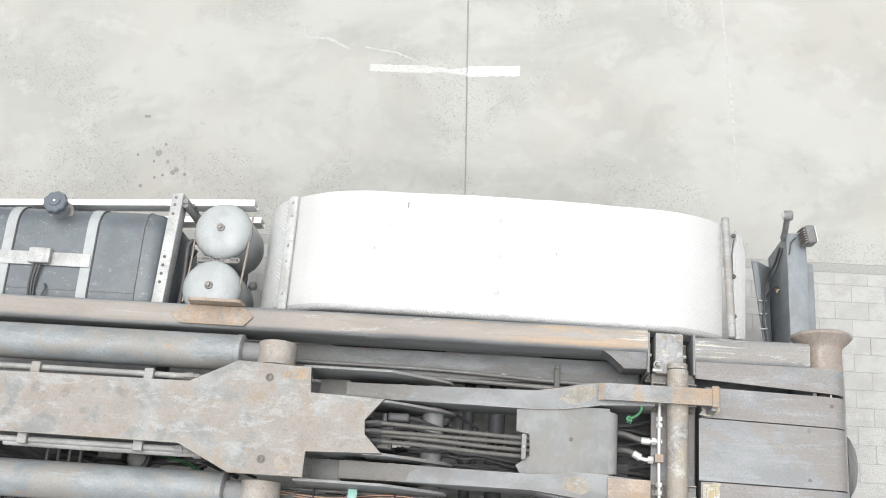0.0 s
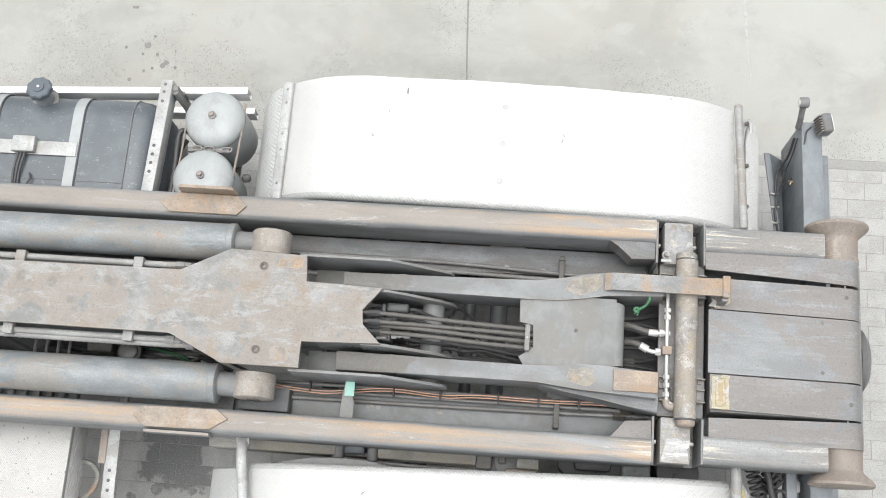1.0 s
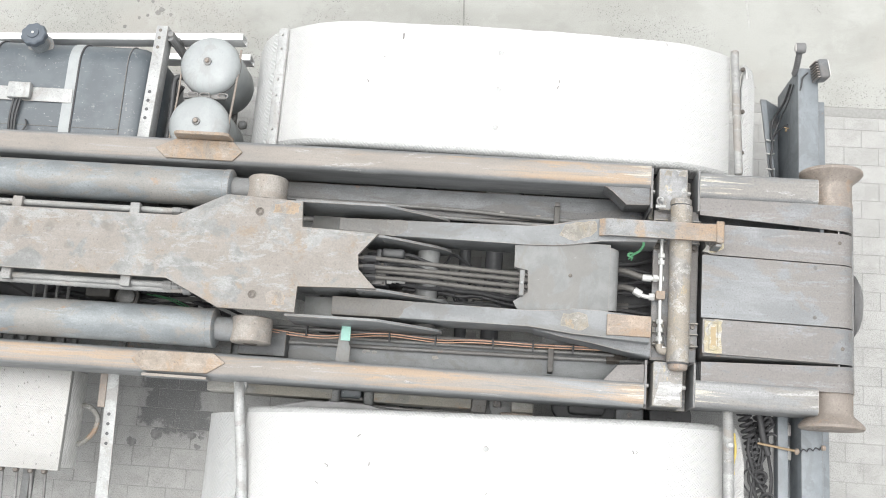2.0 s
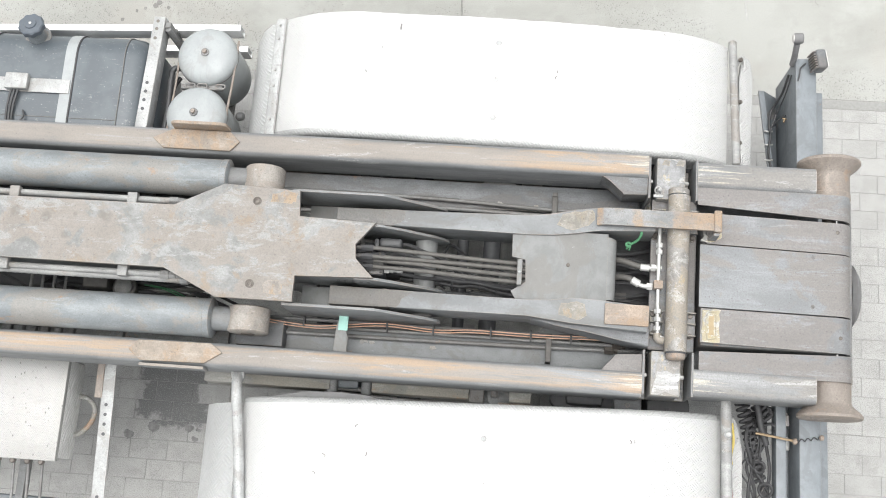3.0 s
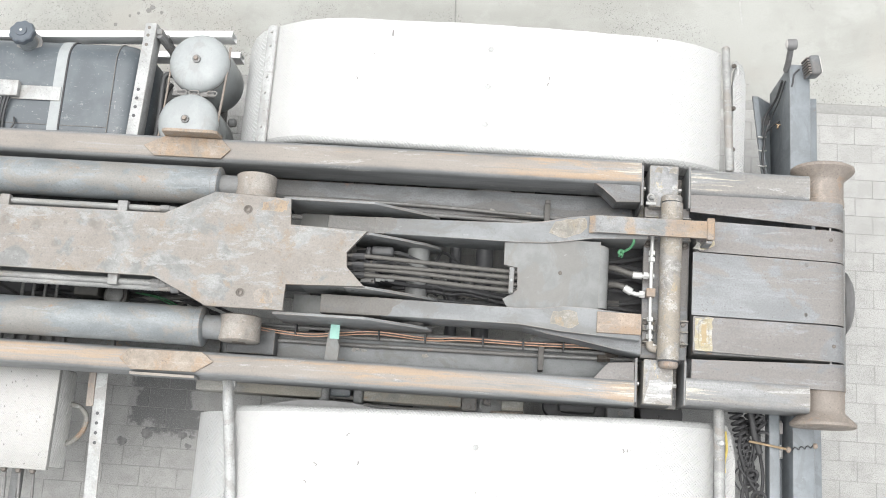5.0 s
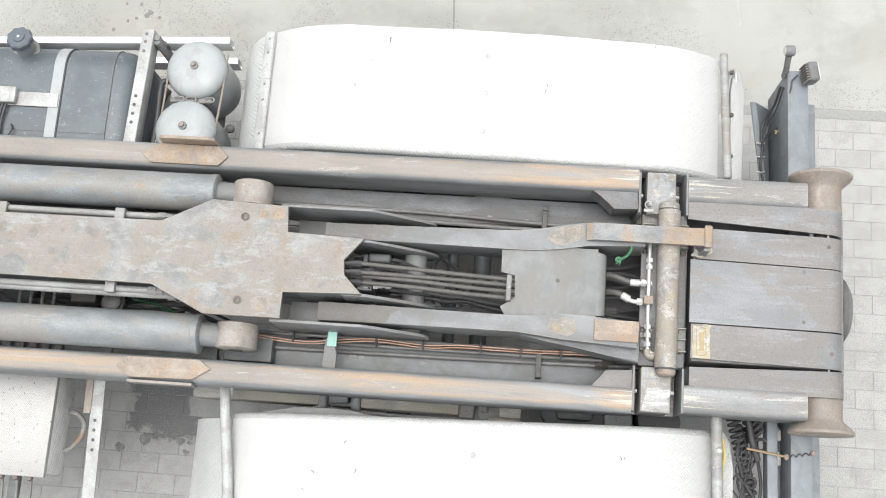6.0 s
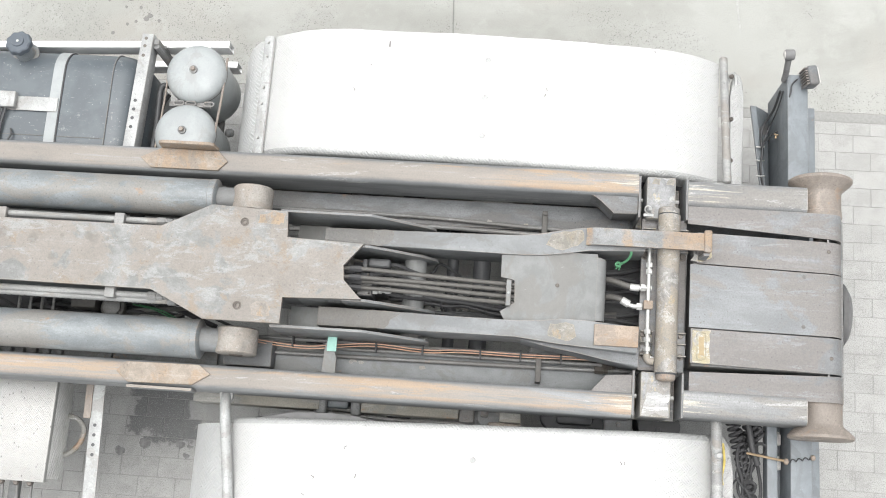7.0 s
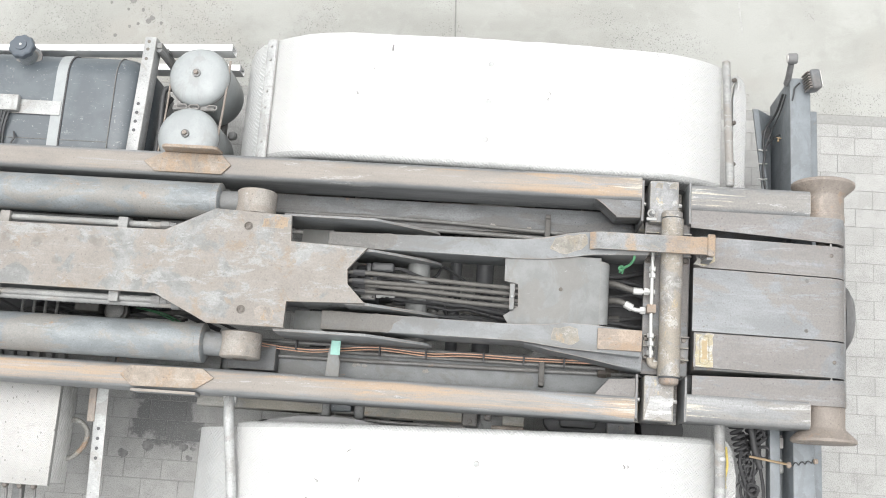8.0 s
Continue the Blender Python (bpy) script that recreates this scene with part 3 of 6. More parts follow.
for i, line in enumerate((
    [(-1.165, 2.85), (-1.14, 2.78), (-1.13, 2.715), (-1.118, 2.715), (-1.13, 2.79), (-1.158, 2.85)],
    [(-1.13, 2.705), (-0.98, 2.705), (-0.82, 2.63), (-0.81, 2.638), (-0.96, 2.72), (-1.12, 2.722)],
    [(-0.73, 2.655), (-0.52, 2.618), (-0.37, 2.56), (-0.36, 2.566), (-0.5, 2.628), (-0.72, 2.664)],
    [(1.545, 3.11), (1.575, 2.7), (1.60, 2.4), (1.630, 1.96), (1.650, 1.80), (1.658, 1.80), (1.640, 1.96), (1.618, 2.4), (1.597, 2.7), (1.558, 3.11)],
    [(1.18, 3.14), (1.205, 2.98), (1.212, 2.98), (1.198, 3.14)],
)):
    part("scratch", ragged(line, -0.002, 0.0010, 0.0014, 20 + i), M_SCRATCH, slab_west if line[0][0] < 0 else slab_east)
rnd = random.Random(5)
for x, y, r in ((-1.967, 1.848, 0.018), (-1.86, 1.72, 0.014), (-1.84, 1.74, 0.016), (-1.92, 1.70, 0.009), (-1.99, 1.79, 0.008), (-2.1, 1.83, 0.008), (-1.90, 1.79, 0.010), (-1.97, 1.68, 0.008), (-1.78, 1.71, 0.009), (-2.05, 1.62, 0.010), (-2.09, 2.1, 0.009), (-2.07, 2.1, 0.010), (-1.93, 1.91, 0.008)):
    r *= 1.1
    part("oil_spot", ragged([(x + r * math.cos(a) * rnd.uniform(0.8, 1.2), y + r * math.sin(a) * rnd.uniform(0.8, 1.2)) for a in [k * math.pi / 5 for k in range(10)]], -0.002, 0.002, 0.001, 50), M_OILSPOT, slab_west)


# ---- the truck's own frame, under the lifting gear ----
truck = thing("truck", (0, 0, 0), "dark grey truck chassis with twin rear axles on the paving", "truck")
for s in (-1, 1):
    part("chassis_rail", prism([(s * 0.40, 0.74), (s * 0.41, 0.74), (s * 0.41, 1.0), (s * 0.29, 1.0), (s * 0.29, 0.988), (s * 0.398, 0.988), (s * 0.398, 0.752), (s * 0.33, 0.752), (s * 0.33, 0.74)], -3.6, 1.66, "x", 0.001), M_DARKGREY, truck)
    for x0, x1 in ((-1.02, -0.43), (-0.235, 0.215), (0.40, 0.50)):
        part("side_beam", box(x0, x1, -0.588 if s < 0 else 0.48, -0.44 if s < 0 else 0.54, 0.82, 0.97, 0.006), M_OLIVE, truck, "weathered olive side beam")
    for x in (-0.445, -0.285):
        part("spring_clamp", box(x, x + 0.048, min(s * 0.46, s * 0.605), max(s * 0.46, s * 0.605), 0.80, 0.965, 0.018, 3), M_CHASSIS, truck)
for x, r in ((0.135, 0.028), (0.275, 0.042), (-0.50, 0.04), (1.45, 0.04)):
    part("cross_tube", rod((x, -0.40, 0.85), (x, 0.40, 0.85), r, 20), M_BLACK, truck)
part("gearbox_housing", joined(box(-2.6, -1.9, -0.2, 0.2, 0.45, 0.85, 0.05), box(-1.85, -1.45, -0.26, -0.02, 0.6, 0.88, 0.03)), M_BLACK, truck)
part("drive_shaft", lathe([(0, 0.05), (0.1, 0.06), (0.15, 0.045), (1.2, 0.045), (1.25, 0.07), (1.3, 0.07)], (-1.9, -0.02, 0.62), (1, 0, -0.05), 20), M_CHASSIS, truck)
for x in (-0.38, 0.80):
    part("axle", joined(rod((x, -1.2, 0.50), (x, 1.2, 0.50), 0.06, 16), lathe([(0, 0.05), (0.05, 0.16), (0.16, 0.2), (0.28, 0.16), (0.33, 0.05)], (x, -0.165, 0.50), (0, 1, 0), 24)), M_CHASSIS, truck)
    for s in (-1, 1):
        wheel = part("wheel", lathe([(0, 0.1), (0.02, 0.14), (0.12, 0.14), (0.14, 0.1)], (x, s * 0.88 - 0.07, 0.50), (0, 1, 0), 24), M_CHASSIS, truck)
        for y in (s * 0.76, s * 1.06):
            part("tyre", lathe([(-0.13, 0.30), (-0.14, 0.42), (-0.12, 0.475), (-0.09, 0.5), (0.09, 0.5), (0.12, 0.475), (0.14, 0.42), (0.13, 0.30)], (x, y, 0.50), (0, 1, 0), 40), M_RUBBER, wheel)
            part("rim", lathe([(-0.12, 0.30), (-0.05, 0.28), (-0.03, 0.12), (0.03, 0.12), (0.05, 0.28), (0.12, 0.30)], (x, y, 0.50), (0, 1, 0), 32), M_CHASSIS, wheel)
        part("air_spring", lathe([(0, 0.06), (0.03, 0.078), (0.08, 0.06), (0.12, 0.078), (0.17, 0.066), (0.175, 0.04), (0.19, 0.04)], (x + 0.30, s * 0.53, 0.70), (0, 0, 1), 24), M_RUBBER, truck)
for x in (-1.45,):
    part("front_axle_hanger", box(x - 0.03, x + 0.03, -0.44, 0.44, 0.80, 0.86, 0.008), M_CHASSIS, truck)
rnd = random.Random(11)
for i in range(34):
    x0 = rnd.uniform(-2.4, -1.25)
    y0 = rnd.uniform(-0.27, -0.05)
    part("air_line", tube([(x0, y0, 0.9), (x0 + 0.18, y0 + rnd.uniform(-0.08, 0.08), 0.95 + rnd.uniform(0, 0.08)), (x0 + 0.42, y0 + rnd.uniform(-0.1, 0.1), 0.9)], rnd.uniform(0.006, 0.012), 8, 5), rnd.choice((M_CABLE, M_RUBBER, M_RUBBER, M_TUBE)), truck)
for i in range(14):
    x0 = rnd.uniform(-0.32, 0.30)
    y0 = rnd.uniform(-0.14, 0.06)
    part("air_line", tube([(x0, y0, 0.95), (x0 + rnd.uniform(0.03, 0.09), y0 + rnd.uniform(-0.05, 0.05), 1.03 + rnd.uniform(0, 0.06)), (x0 + rnd.uniform(0.08, 0.16), y0 + rnd.uniform(-0.08, 0.08), 1.0), (x0 + 0.22, y0 + rnd.uniform(-0.08, 0.08), 0.93)], rnd.uniform(0.004, 0.008), 8, 5), rnd.choice((M_CABLE, M_RUBBER)), truck)
for i in range(9):
    x0 = rnd.uniform(0.6, 0.75)
    y0 = -0.14 + 0.032 * i
    part("air_line", tube([(x0, y0, 1.08), (0.86, y0 + rnd.uniform(-0.02, 0.02), 1.10 + rnd.uniform(-0.03, 0.02)), (1.0, y0 + rnd.uniform(-0.03, 0.03), 1.06)], rnd.uniform(0.007, 0.012), 8, 5), M_RUBBER, truck)
for i in range(10):
    y0 = -0.170 + 0.008 * i
    part("cable", tube([(-0.2, y0, 1.12 + rnd.uniform(-0.03, 0.02)), (0.08, y0 + rnd.uniform(-0.015, 0.03), 1.14 + rnd.uniform(-0.03, 0.03)), (0.25, y0 + rnd.uniform(-0.02, 0.02), 1.13), (0.5, y0 - 0.01, 1.12), (0.9, y0 + 0.02, 1.08)], rnd.uniform(0.005, 0.009), 8, 6), rnd.choice((M_CABLE, M_RUBBER, M_HOSE)), truck)
for n, (dy, dz) in enumerate(((0, 0), (0.016, 0.008), (-0.016, 0.006), (0.004, 0.020))):
    part("cable_loom", tube([(-0.12, -0.072 + dy, 1.16 + dz), (0.04, -0.078 + dy, 1.165 + dz), (0.14, -0.088 + dy, 1.155 + dz), (0.22, -0.090 + dy * 0.6, 1.165 + dz), (0.38, -0.112 + dy, 1.155 + dz), (0.60, -0.12 + dy, 1.14 + dz)], 0.008 + 0.002 * (n % 2), 10, 6), M_RUBBER, truck, "black taped cable loom")
for x, y in ((0.06, -0.078), (0.11, -0.083), (0.235, -0.092), (0.31, -0.101)):
    part("cable_tie", rod((x, y, 1.158), (x + 0.006, y, 1.158), 0.027, 14), M_CABLE, truck)
part("brake_chamber", joined(lathe([(0, 0.06), (0.02, 0.085), (0.09, 0.085), (0.11, 0.06)], (0.36, -0.56, 0.80), (0, 0, 1), 24), box(0.28, 0.46, -0.60, -0.50, 0.74, 0.80, 0.01)), M_CHASSIS, truck)
part("spring_shroud", prism([(-0.415, 0.80), (-0.30, 0.80), (-0.30, 0.93), (-0.415, 0.93)], -0.575, -0.46, "y", 0.012), M_TANK, truck, "dark satin spring cover")
for y, r in ((-0.57, 0.011), (-0.595, 0.008)):
    part("brake_pipe", tube([(-0.46, y, 0.90), (-0.30, y - 0.004, 0.905), (-0.10, y - 0.012, 0.90), (0.24, y - 0.008, 0.88)], r, 10, 5), M_TUBE, truck)
for x, w, d, z in ((0.215, 0.07, 0.16, 0.95), (0.315, 0.035, 0.13, 0.96), (0.365, 0.05, 0.17, 0.88)):
    part("hanger_bracket", joined(box(x, x + w, -0.44 - d, -0.44, z - 0.16, z, 0.01), nut((x + w / 2, -0.44 - d + 0.02, z), (0, 0, 1), 0.012, 0.012)), M_CHASSIS, truck)
part("rusty_clevis", joined(box(0.36, 0.47, -0.612, -0.56, 0.84, 0.90, 0.012), rod((0.35, -0.60, 0.905), (0.50, -0.595, 0.905), 0.013, 10)), M_ROLLER, truck, "rusty clevis")
part("oil_pan", joined(prism([(0.60, -0.44), (0.585, -0.56), (0.62, -0.60), (0.90, -0.60), (0.92, -0.56), (0.92, -0.44)], 0.80, 0.86, "z", 0.02), box(0.66, 0.83, -0.575, -0.46, 0.86, 0.925, 0.02)), M_BLACK, truck, "black brake housing")
part("guard_box", joined(box(0.88, 1.01, -0.60, -0.44, 0.78, 0.90, 0.012), nut((0.945, -0.56, 0.90), (0, 0, 1), 0.010, 0.010)), M_DARKGREY, truck)
part("bump_stop", joined(lathe([(0, 0.09), (0.015, 0.095), (0.03, 0.07), (0.07, 0.062), (0.09, 0.07), (0.105, 0.095), (0.12, 0.095), (0.122, 0.05)], (1.13, -0.555, 0.79), (0, 0, 1), 28), box(1.11, 1.135, -0.585, -0.56, 0.91, 0.925, 0.003)), M_RUBBER, truck, "black rubber air spring")
for i in range(2):
    part("green_wire", tube([(-1.35 + 0.03 * i, -0.16, 1.0), (-1.22 + 0.03 * i, -0.19, 1.06), (-1.10 + 0.02 * i, -0.24, 1.03)], 0.003, 6, 5), M_GREEN, truck)
part("eye_pad", box(-0.86, -0.64, -0.425, -0.30, 1.03, 1.12, 0.008), M_DARKGREY, truck)
part("floor_grating", box(0.70, 1.02, -0.2, 0.2, 0.99, 1.02, 0.004), M_RUBBER, truck, "black floor pan")
part("gusset_plate", prism([(0.50, -0.28), (0.95, -0.28), (0.95, -0.16), (0.62, -0.16)], 1.02, 1.03, "z", 0.001), M_GREY, truck)
valve = part("valve_body", joined(box(-1.62, -1.50, -0.20, -0.10, 0.98, 1.08, 0.01), lathe([(0, 0.05), (0.02, 0.055), (0.05, 0.055), (0.055, 0.03)], (-1.42, -0.19, 1.02), (0, 0, 1), 20)), M_HOSE, truck)
part("vent_cap", lathe([(0, 0.042), (0.012, 0.042), (0.02, 0.03)], (-1.42, -0.19, 1.075), (0, 0, 1), 20), M_TUBE, valve)
for i in range(4):
    part("grille_bar", rod((-1.88 + 0.055 * i, -0.26, 1.04), (-1.88 + 0.055 * i, -0.08, 1.04), 0.008, 8), M_TUBE, truck)
part("rack_plate", box(-3.6, -0.90, -0.436, -0.33, 1.055, 1.072, 0.003), M_CHASSIS, truck, "dusty grey rack plate")
for i in range(8):
    part("rack_tooth", box(-2.07 + 0.060 * i, -2.038 + 0.060 * i, -0.435, -0.395, 1.072, 1.10, 0.004), M_CHASSIS, truck)
part("rack_stop", box(-1.42, -1.385, -0.435, -0.395, 1.072, 1.095, 0.004), M_CHASSIS, truck)


# ---- the subframe of the hook lift: two worn rails, plates and rollers at the rear ----
sub = thing("hook_lift_frame", (0, 0, 1.0), "worn grey steel hook lift frame with rusty rails", "hook lift frame")


def rail_section(y0, y1, z0, z1, r):
    out = []
    for cx, cz, a0 in ((y1 - r, z1 - r, 0), (y0 + r, z1 - r, 90), (y0 + r, z0 + r, 180), (y1 - r, z0 + r, 270)):
        for k in range(5):
            a = radians(a0 + 22.5 * k)
            out.append((cx + r * math.cos(a), cz + r * math.sin(a)))
    return out


RAILS = ((0.425, 0.54), (-0.552, -0.443))
for (y0, y1), s in zip(RAILS, (1, -1)):
    part("rail", prism(rail_section(y0, y1, 1.03, 1.27, 0.03), -3.6, 0.962, "x", 0), M_RAIL if s > 0 else M_RAIL_SOUTH, sub, "rounded steel rail worn to brown streaks")
    part("foot_strip", box(-3.6, 0.95, min(s * 0.30, s * 0.425), max(s * 0.30, s * 0.425), 1.004, 1.03, 0.003), M_DARKGREY if s > 0 else M_GREY, sub)
    part("rear_rail", prism(rail_section(min(s * 0.405, s * 0.525) - 0.01, max(s * 0.405, s * 0.525) - 0.012, 1.05, 1.27, 0.026), 1.18, 1.70, "x", 0), M_REAR, sub, "short rear rail with bright scuffs")
    for x in (0.963, 1.172):
        part("slot_plate", box(x, x + 0.010, min(s * 0.34, s * 0.53) - 0.008, max(s * 0.34, s * 0.53) - 0.008, 1.02, 1.262, 0.002), M_GREY, sub)
    part("bearing_block", joined(box(0.999, 1.126, min(s * 0.34, s * 0.532) - 0.010, max(s * 0.34, s * 0.532) - 0.010, 1.04, 1.262, 0.006), box(0.975, 1.170, min(s * 0.34, s * 0.53) - 0.010, max(s * 0.34, s * 0.53) - 0.010, 1.02, 1.065, 0.004)), M_BLOCK, sub, "scraped grey bearing block")
    if s > 0:
        for px in (1.022, 1.085):
            part("primer_patch", ragged([(px, 0.492), (px + 0.03, 0.486), (px + 0.034, 0.512), (px + 0.012, 0.518)], 1.258, 1.2628, 0.004, 90), M_PATCH, sub, "ochre bare patch")
    else:
        part("rubbed_patch", ragged([(1.012, -0.530), (1.118, -0.530), (1.116, -0.440), (1.020, -0.446)], 1.258, 1.2628, 0.010, 91), M_RUBBED, sub, "brightly rubbed steel patch")
    for x in (0.99, 1.135):
        part("set_screw", nut((x, s * 0.44 - 0.01, 1.19), (1 if x > 1.05 else -1, 0, 0), 0.009, 0.016), M_ZINC, sub)

# lugs on the rails
lug_n = part("lug", joined(prism([(-1.309, 0.482), (-1.255, 0.436), (-0.943, 0.436), (-0.901, 0.481), (-0.948, 0.528), (-1.215, 0.530)], 1.268, 1.282, "z", 0.004)), M_LUG, sub, "rusty lug plate welded on the rail")
part("upstand", prism([(-1.215, 1.27), (-0.948, 1.27), (-0.955, 1.345), (-0.975, 1.36), (-1.195, 1.36), (-1.21, 1.345)], 0.530, 0.545, "y", 0.003), M_LUG, lug_n)
lug_s = part("lug", prism([(-1.288, -0.498), (-1.248, -0.454), (-0.921, -0.450), (-0.866, -0.489), (-0.945, -0.540), (-1.23, -0.545)], 1.268, 1.282, "z", 0.004), M_LUG, sub, "rusty lug plate welded on the rail")
part("upstand", prism([(-1.23, 1.20), (-0.94, 1.20), (-0.94, 1.29), (-1.23, 1.29)], -0.568, -0.555, "y", 0.003), M_RAIL, lug_s)

# gussets before the slots
part("gusset", prism([(0.745, 0.43), (0.80, 0.405), (0.854, 0.346), (0.962, 0.350), (0.962, 0.43)], 1.12, 1.25, "z", 0.004), M_DARKGREY, sub)
part("gusset", prism([(0.787, -0.447), (0.85, -0.375), (0.962, -0.366), (0.962, -0.447)], 1.12, 1.255, "z", 0.004), M_PLATE, sub)


def nose_plate(y_west, y_east, x0, x1, z, drop=0.11, r=0.06, thick=0.012):
    """A deck plate that rolls down over the rear edge; its two sides run from y_west to y_east."""
    prof = [(x0, z), (x0 + 0.02, z), ((x0 + x1) / 2, z), (x1 - r, z)]
    prof += [(x1 - r + r * math.sin(a), z - r + r * math.cos(a)) for a in [radians(18 * k) for k in range(1, 6)]]
    prof += [(x1 + 0.001, z - r - drop)]

    def width(x):
        t = min(1, max(0, (x - x0) / (x1 - x0)))
        return (y_west[0] + (y_east[0] - y_west[0]) * t, y_west[1] + (y_east[1] - y_west[1]) * t)
    return sheet(prof, width, thick)


part("side_plate", nose_plate((0.318, 0.402), (0.278, 0.395), 1.184, 1.863, 1.254), M_PLATE, sub)
part("side_plate", nose_plate((-0.436, -0.338), (-0.43, -0.318), 1.204, 1.865, 1.254), M_PLATE, sub)
deck = part("deck_frame", box(1.212, 1.80, -0.31, 0.27, 1.06, 1.235, 0.006), M_CHASSIS, sub)
part("deck_plate", nose_plate((0.138, 0.276), (0.124, 0.262), 1.225, 1.857, 1.268), M_PLATE, deck)
part("deck_plate", nose_plate((-0.146, 0.132), (-0.152, 0.118), 1.196, 1.857, 1.272), M_DECK, deck)
part("deck_plate", nose_plate((-0.300, -0.152), (-0.312, -0.158), 1.205, 1.858, 1.268), M_PLATE, deck)
for x, y in ((1.684, 0.103), (1.681, -0.116), (1.79, 0.222), (1.80, -0.245), (1.245, 0.105), (1.245, -0.125)):
    big = abs(x - 1.683) < 0.01
    part("plug_weld", lathe([(0, 0.018 if big else 0.009), (0.004, 0.016 if big else 0.008), (0.006, 0.009 if big else 0.004)], (x, y, 1.266), (0, 0, 1), 16), M_ROOT if big else M_BOLT, deck)
part("weld_pad", ragged([(1.210, -0.296), (1.286, -0.300), (1.287, -0.152), (1.258, -0.154), (1.250, -0.165), (1.210, -0.160)], 1.262, 1.2725, 0.004, 70), M_WELD, deck, "chalky white and ochre weld patch")
slot = [(1.2505 + 0.021 * math.cos(a), -0.226 + (0.042 if math.sin(a) > 0 else -0.042) + 0.018 * math.sin(a), 1.2735) for a in [radians(30 * k) for k in range(13)]]
part("weld_bead", tube(slot, 0.0035, 8, 4, 0.15), M_WELD, deck, "lumpy weld bead")
part("weld_slot", ragged([(1.240, -0.268), (1.261, -0.270), (1.262, -0.186), (1.241, -0.185)], 1.266, 1.2745, 0.002, 71), M_OCHRE, deck, "ochre primer stripe")
part("weld_pad", ragged([(1.202, 0.148), (1.24, 0.144), (1.285, 0.158), (1.288, 0.190), (1.262, 0.182), (1.235, 0.170), (1.212, 0.185)], 1.255, 1.2722, 0.007, 72), M_WELD, deck, "chalky white weld patch")
part("rear_buffer", lathe([(0, 0.05), (0.01, 0.13), (0.03, 0.15), (0.05, 0.12), (0.055, 0.03)], (1.874, -0.02, 1.04), (0.8, 0, 0), 28), M_BUFFER, sub, "worn grey rubber buffer")
part("rear_lip", box(1.867, 1.880, -0.43, 0.39, 1.0, 1.17, 0.004), M_CHASSIS, sub)


def roller(s, yc):
    """A rusty guide roller with a flared outer flange, on its axle beside the rear plates."""
    prof = [(0, 0.03), (0.004, 0.086), (0.01, 0.093), (0.035, 0.093), (0.037, 0.090), (0.120, 0.090), (0.132, 0.094), (0.162, 0.128), (0.175, 0.139), (0.186, 0.139), (0.192, 0.130), (0.194, 0.06)]
    r = part("roller", lathe(prof, (1.786, yc, 1.15), (0, s, 0), 48), M_ROLLER, sub, "rusty flanged guide roller")
    part("axle_pin", rod((1.786, yc - s * 0.12, 1.15), (1.786, yc + s * 0.193, 1.15), 0.03, 20), M_BOLT, r)


roller(1, 0.388)
roller(-1, -0.392)

# pipes along the frame
for y0, y1, z, r in ((0.335, 0.305, 1.05, 0.010), (0.295, 0.275, 1.04, 0.011), (0.245, 0.250, 1.03, 0.011)):
    part("hydraulic_pipe", tube([(-0.75, y0, z), (0.0, y0 - 0.005, z), (0.55, y1, z + 0.01), (1.0, y1, z)], r, 10, 4), M_TUBE, sub)
for y0, y1, z, r in ((-0.282, -0.288, 1.06, 0.009), (-0.312, -0.310, 1.055, 0.009), (-0.346, -0.330, 1.05, 0.010)):
    pipe = part("hydraulic_pipe", tube([(-0.95, y0, z), (-0.3, y0, z), (0.55, (y0 + y1) / 2, z), (1.02, y1, z)], r, 10, 4), M_TUBE, sub)
    part("coupling", lathe([(0, 0.014), (0.003, 0.019), (0.04, 0.019), (0.043, 0.015), (0.06, 0.015)], (0.86 + (y0 + 0.3), y0 * 0.15 + y1 * 0.85, z), (1, 0, 0), 6), M_BOLT, pipe)
for x, y in ((0.557, 0.315), (0.563, -0.335)):
    part("pipe_clamp", joined(box(x - 0.013, x + 0.013, y - 0.065, y + 0.055, 1.075, 1.09, 0.003), box(x - 0.012, x + 0.012, y - 0.075 if y < 0 else y + 0.045, y - 0.055 if y < 0 else y + 0.065, 1.02, 1.10, 0.003)), M_HOSE, sub)
for dy in (0, 0.010):
    pts = [(-0.80, -0.285, 1.15), (-0.70, -0.305, 1.13), (-0.50, -0.318, 1.12), (-0.36, -0.305, 1.12), (-0.18, -0.288, 1.12), (0.05, -0.300, 1.11), (0.22, -0.290, 1.11), (0.50, -0.292, 1.11), (0.78, -0.285, 1.10), (0.86, -0.29, 1.10)]
    part("copper_line", tube([(x, y - dy, z - dy) for x, y, z in pts], 0.0027, 8, 6), M_COPPER, sub, "thin copper pipe")
for x in (-0.55, -0.17, 0.04, 0.30, 0.48, 0.66):
    part("cable_tie", box(x - 0.004, x + 0.004, -0.325, -0.275, 1.095, 1.128, 0.002), M_RUBBER, sub)
for x, y, r in ((-0.285, -0.362, 0.016), (-0.245, -0.364, 0.012), (0.035, -0.372, 0.014), (-0.50, -0.355, 0.011), (0.30, 0.322, 0.014), (0.47, 0.318, 0.012)):
    z = 1.029 if y < 0 else 1.058
    clump = ragged([(x - r, y - 0.4 * r), (x, y - 0.7 * r), (x + 1.3 * r, y - 0.2 * r), (x + 0.8 * r, y + 0.5 * r), (x - 0.6 * r, y + 0.6 * r)], z, z + 0.006, 0.25 * r, int(1000 * (x + 2)))
    part("dirt_clump", clump, M_OLIVE, sub, "dried dirt clump")
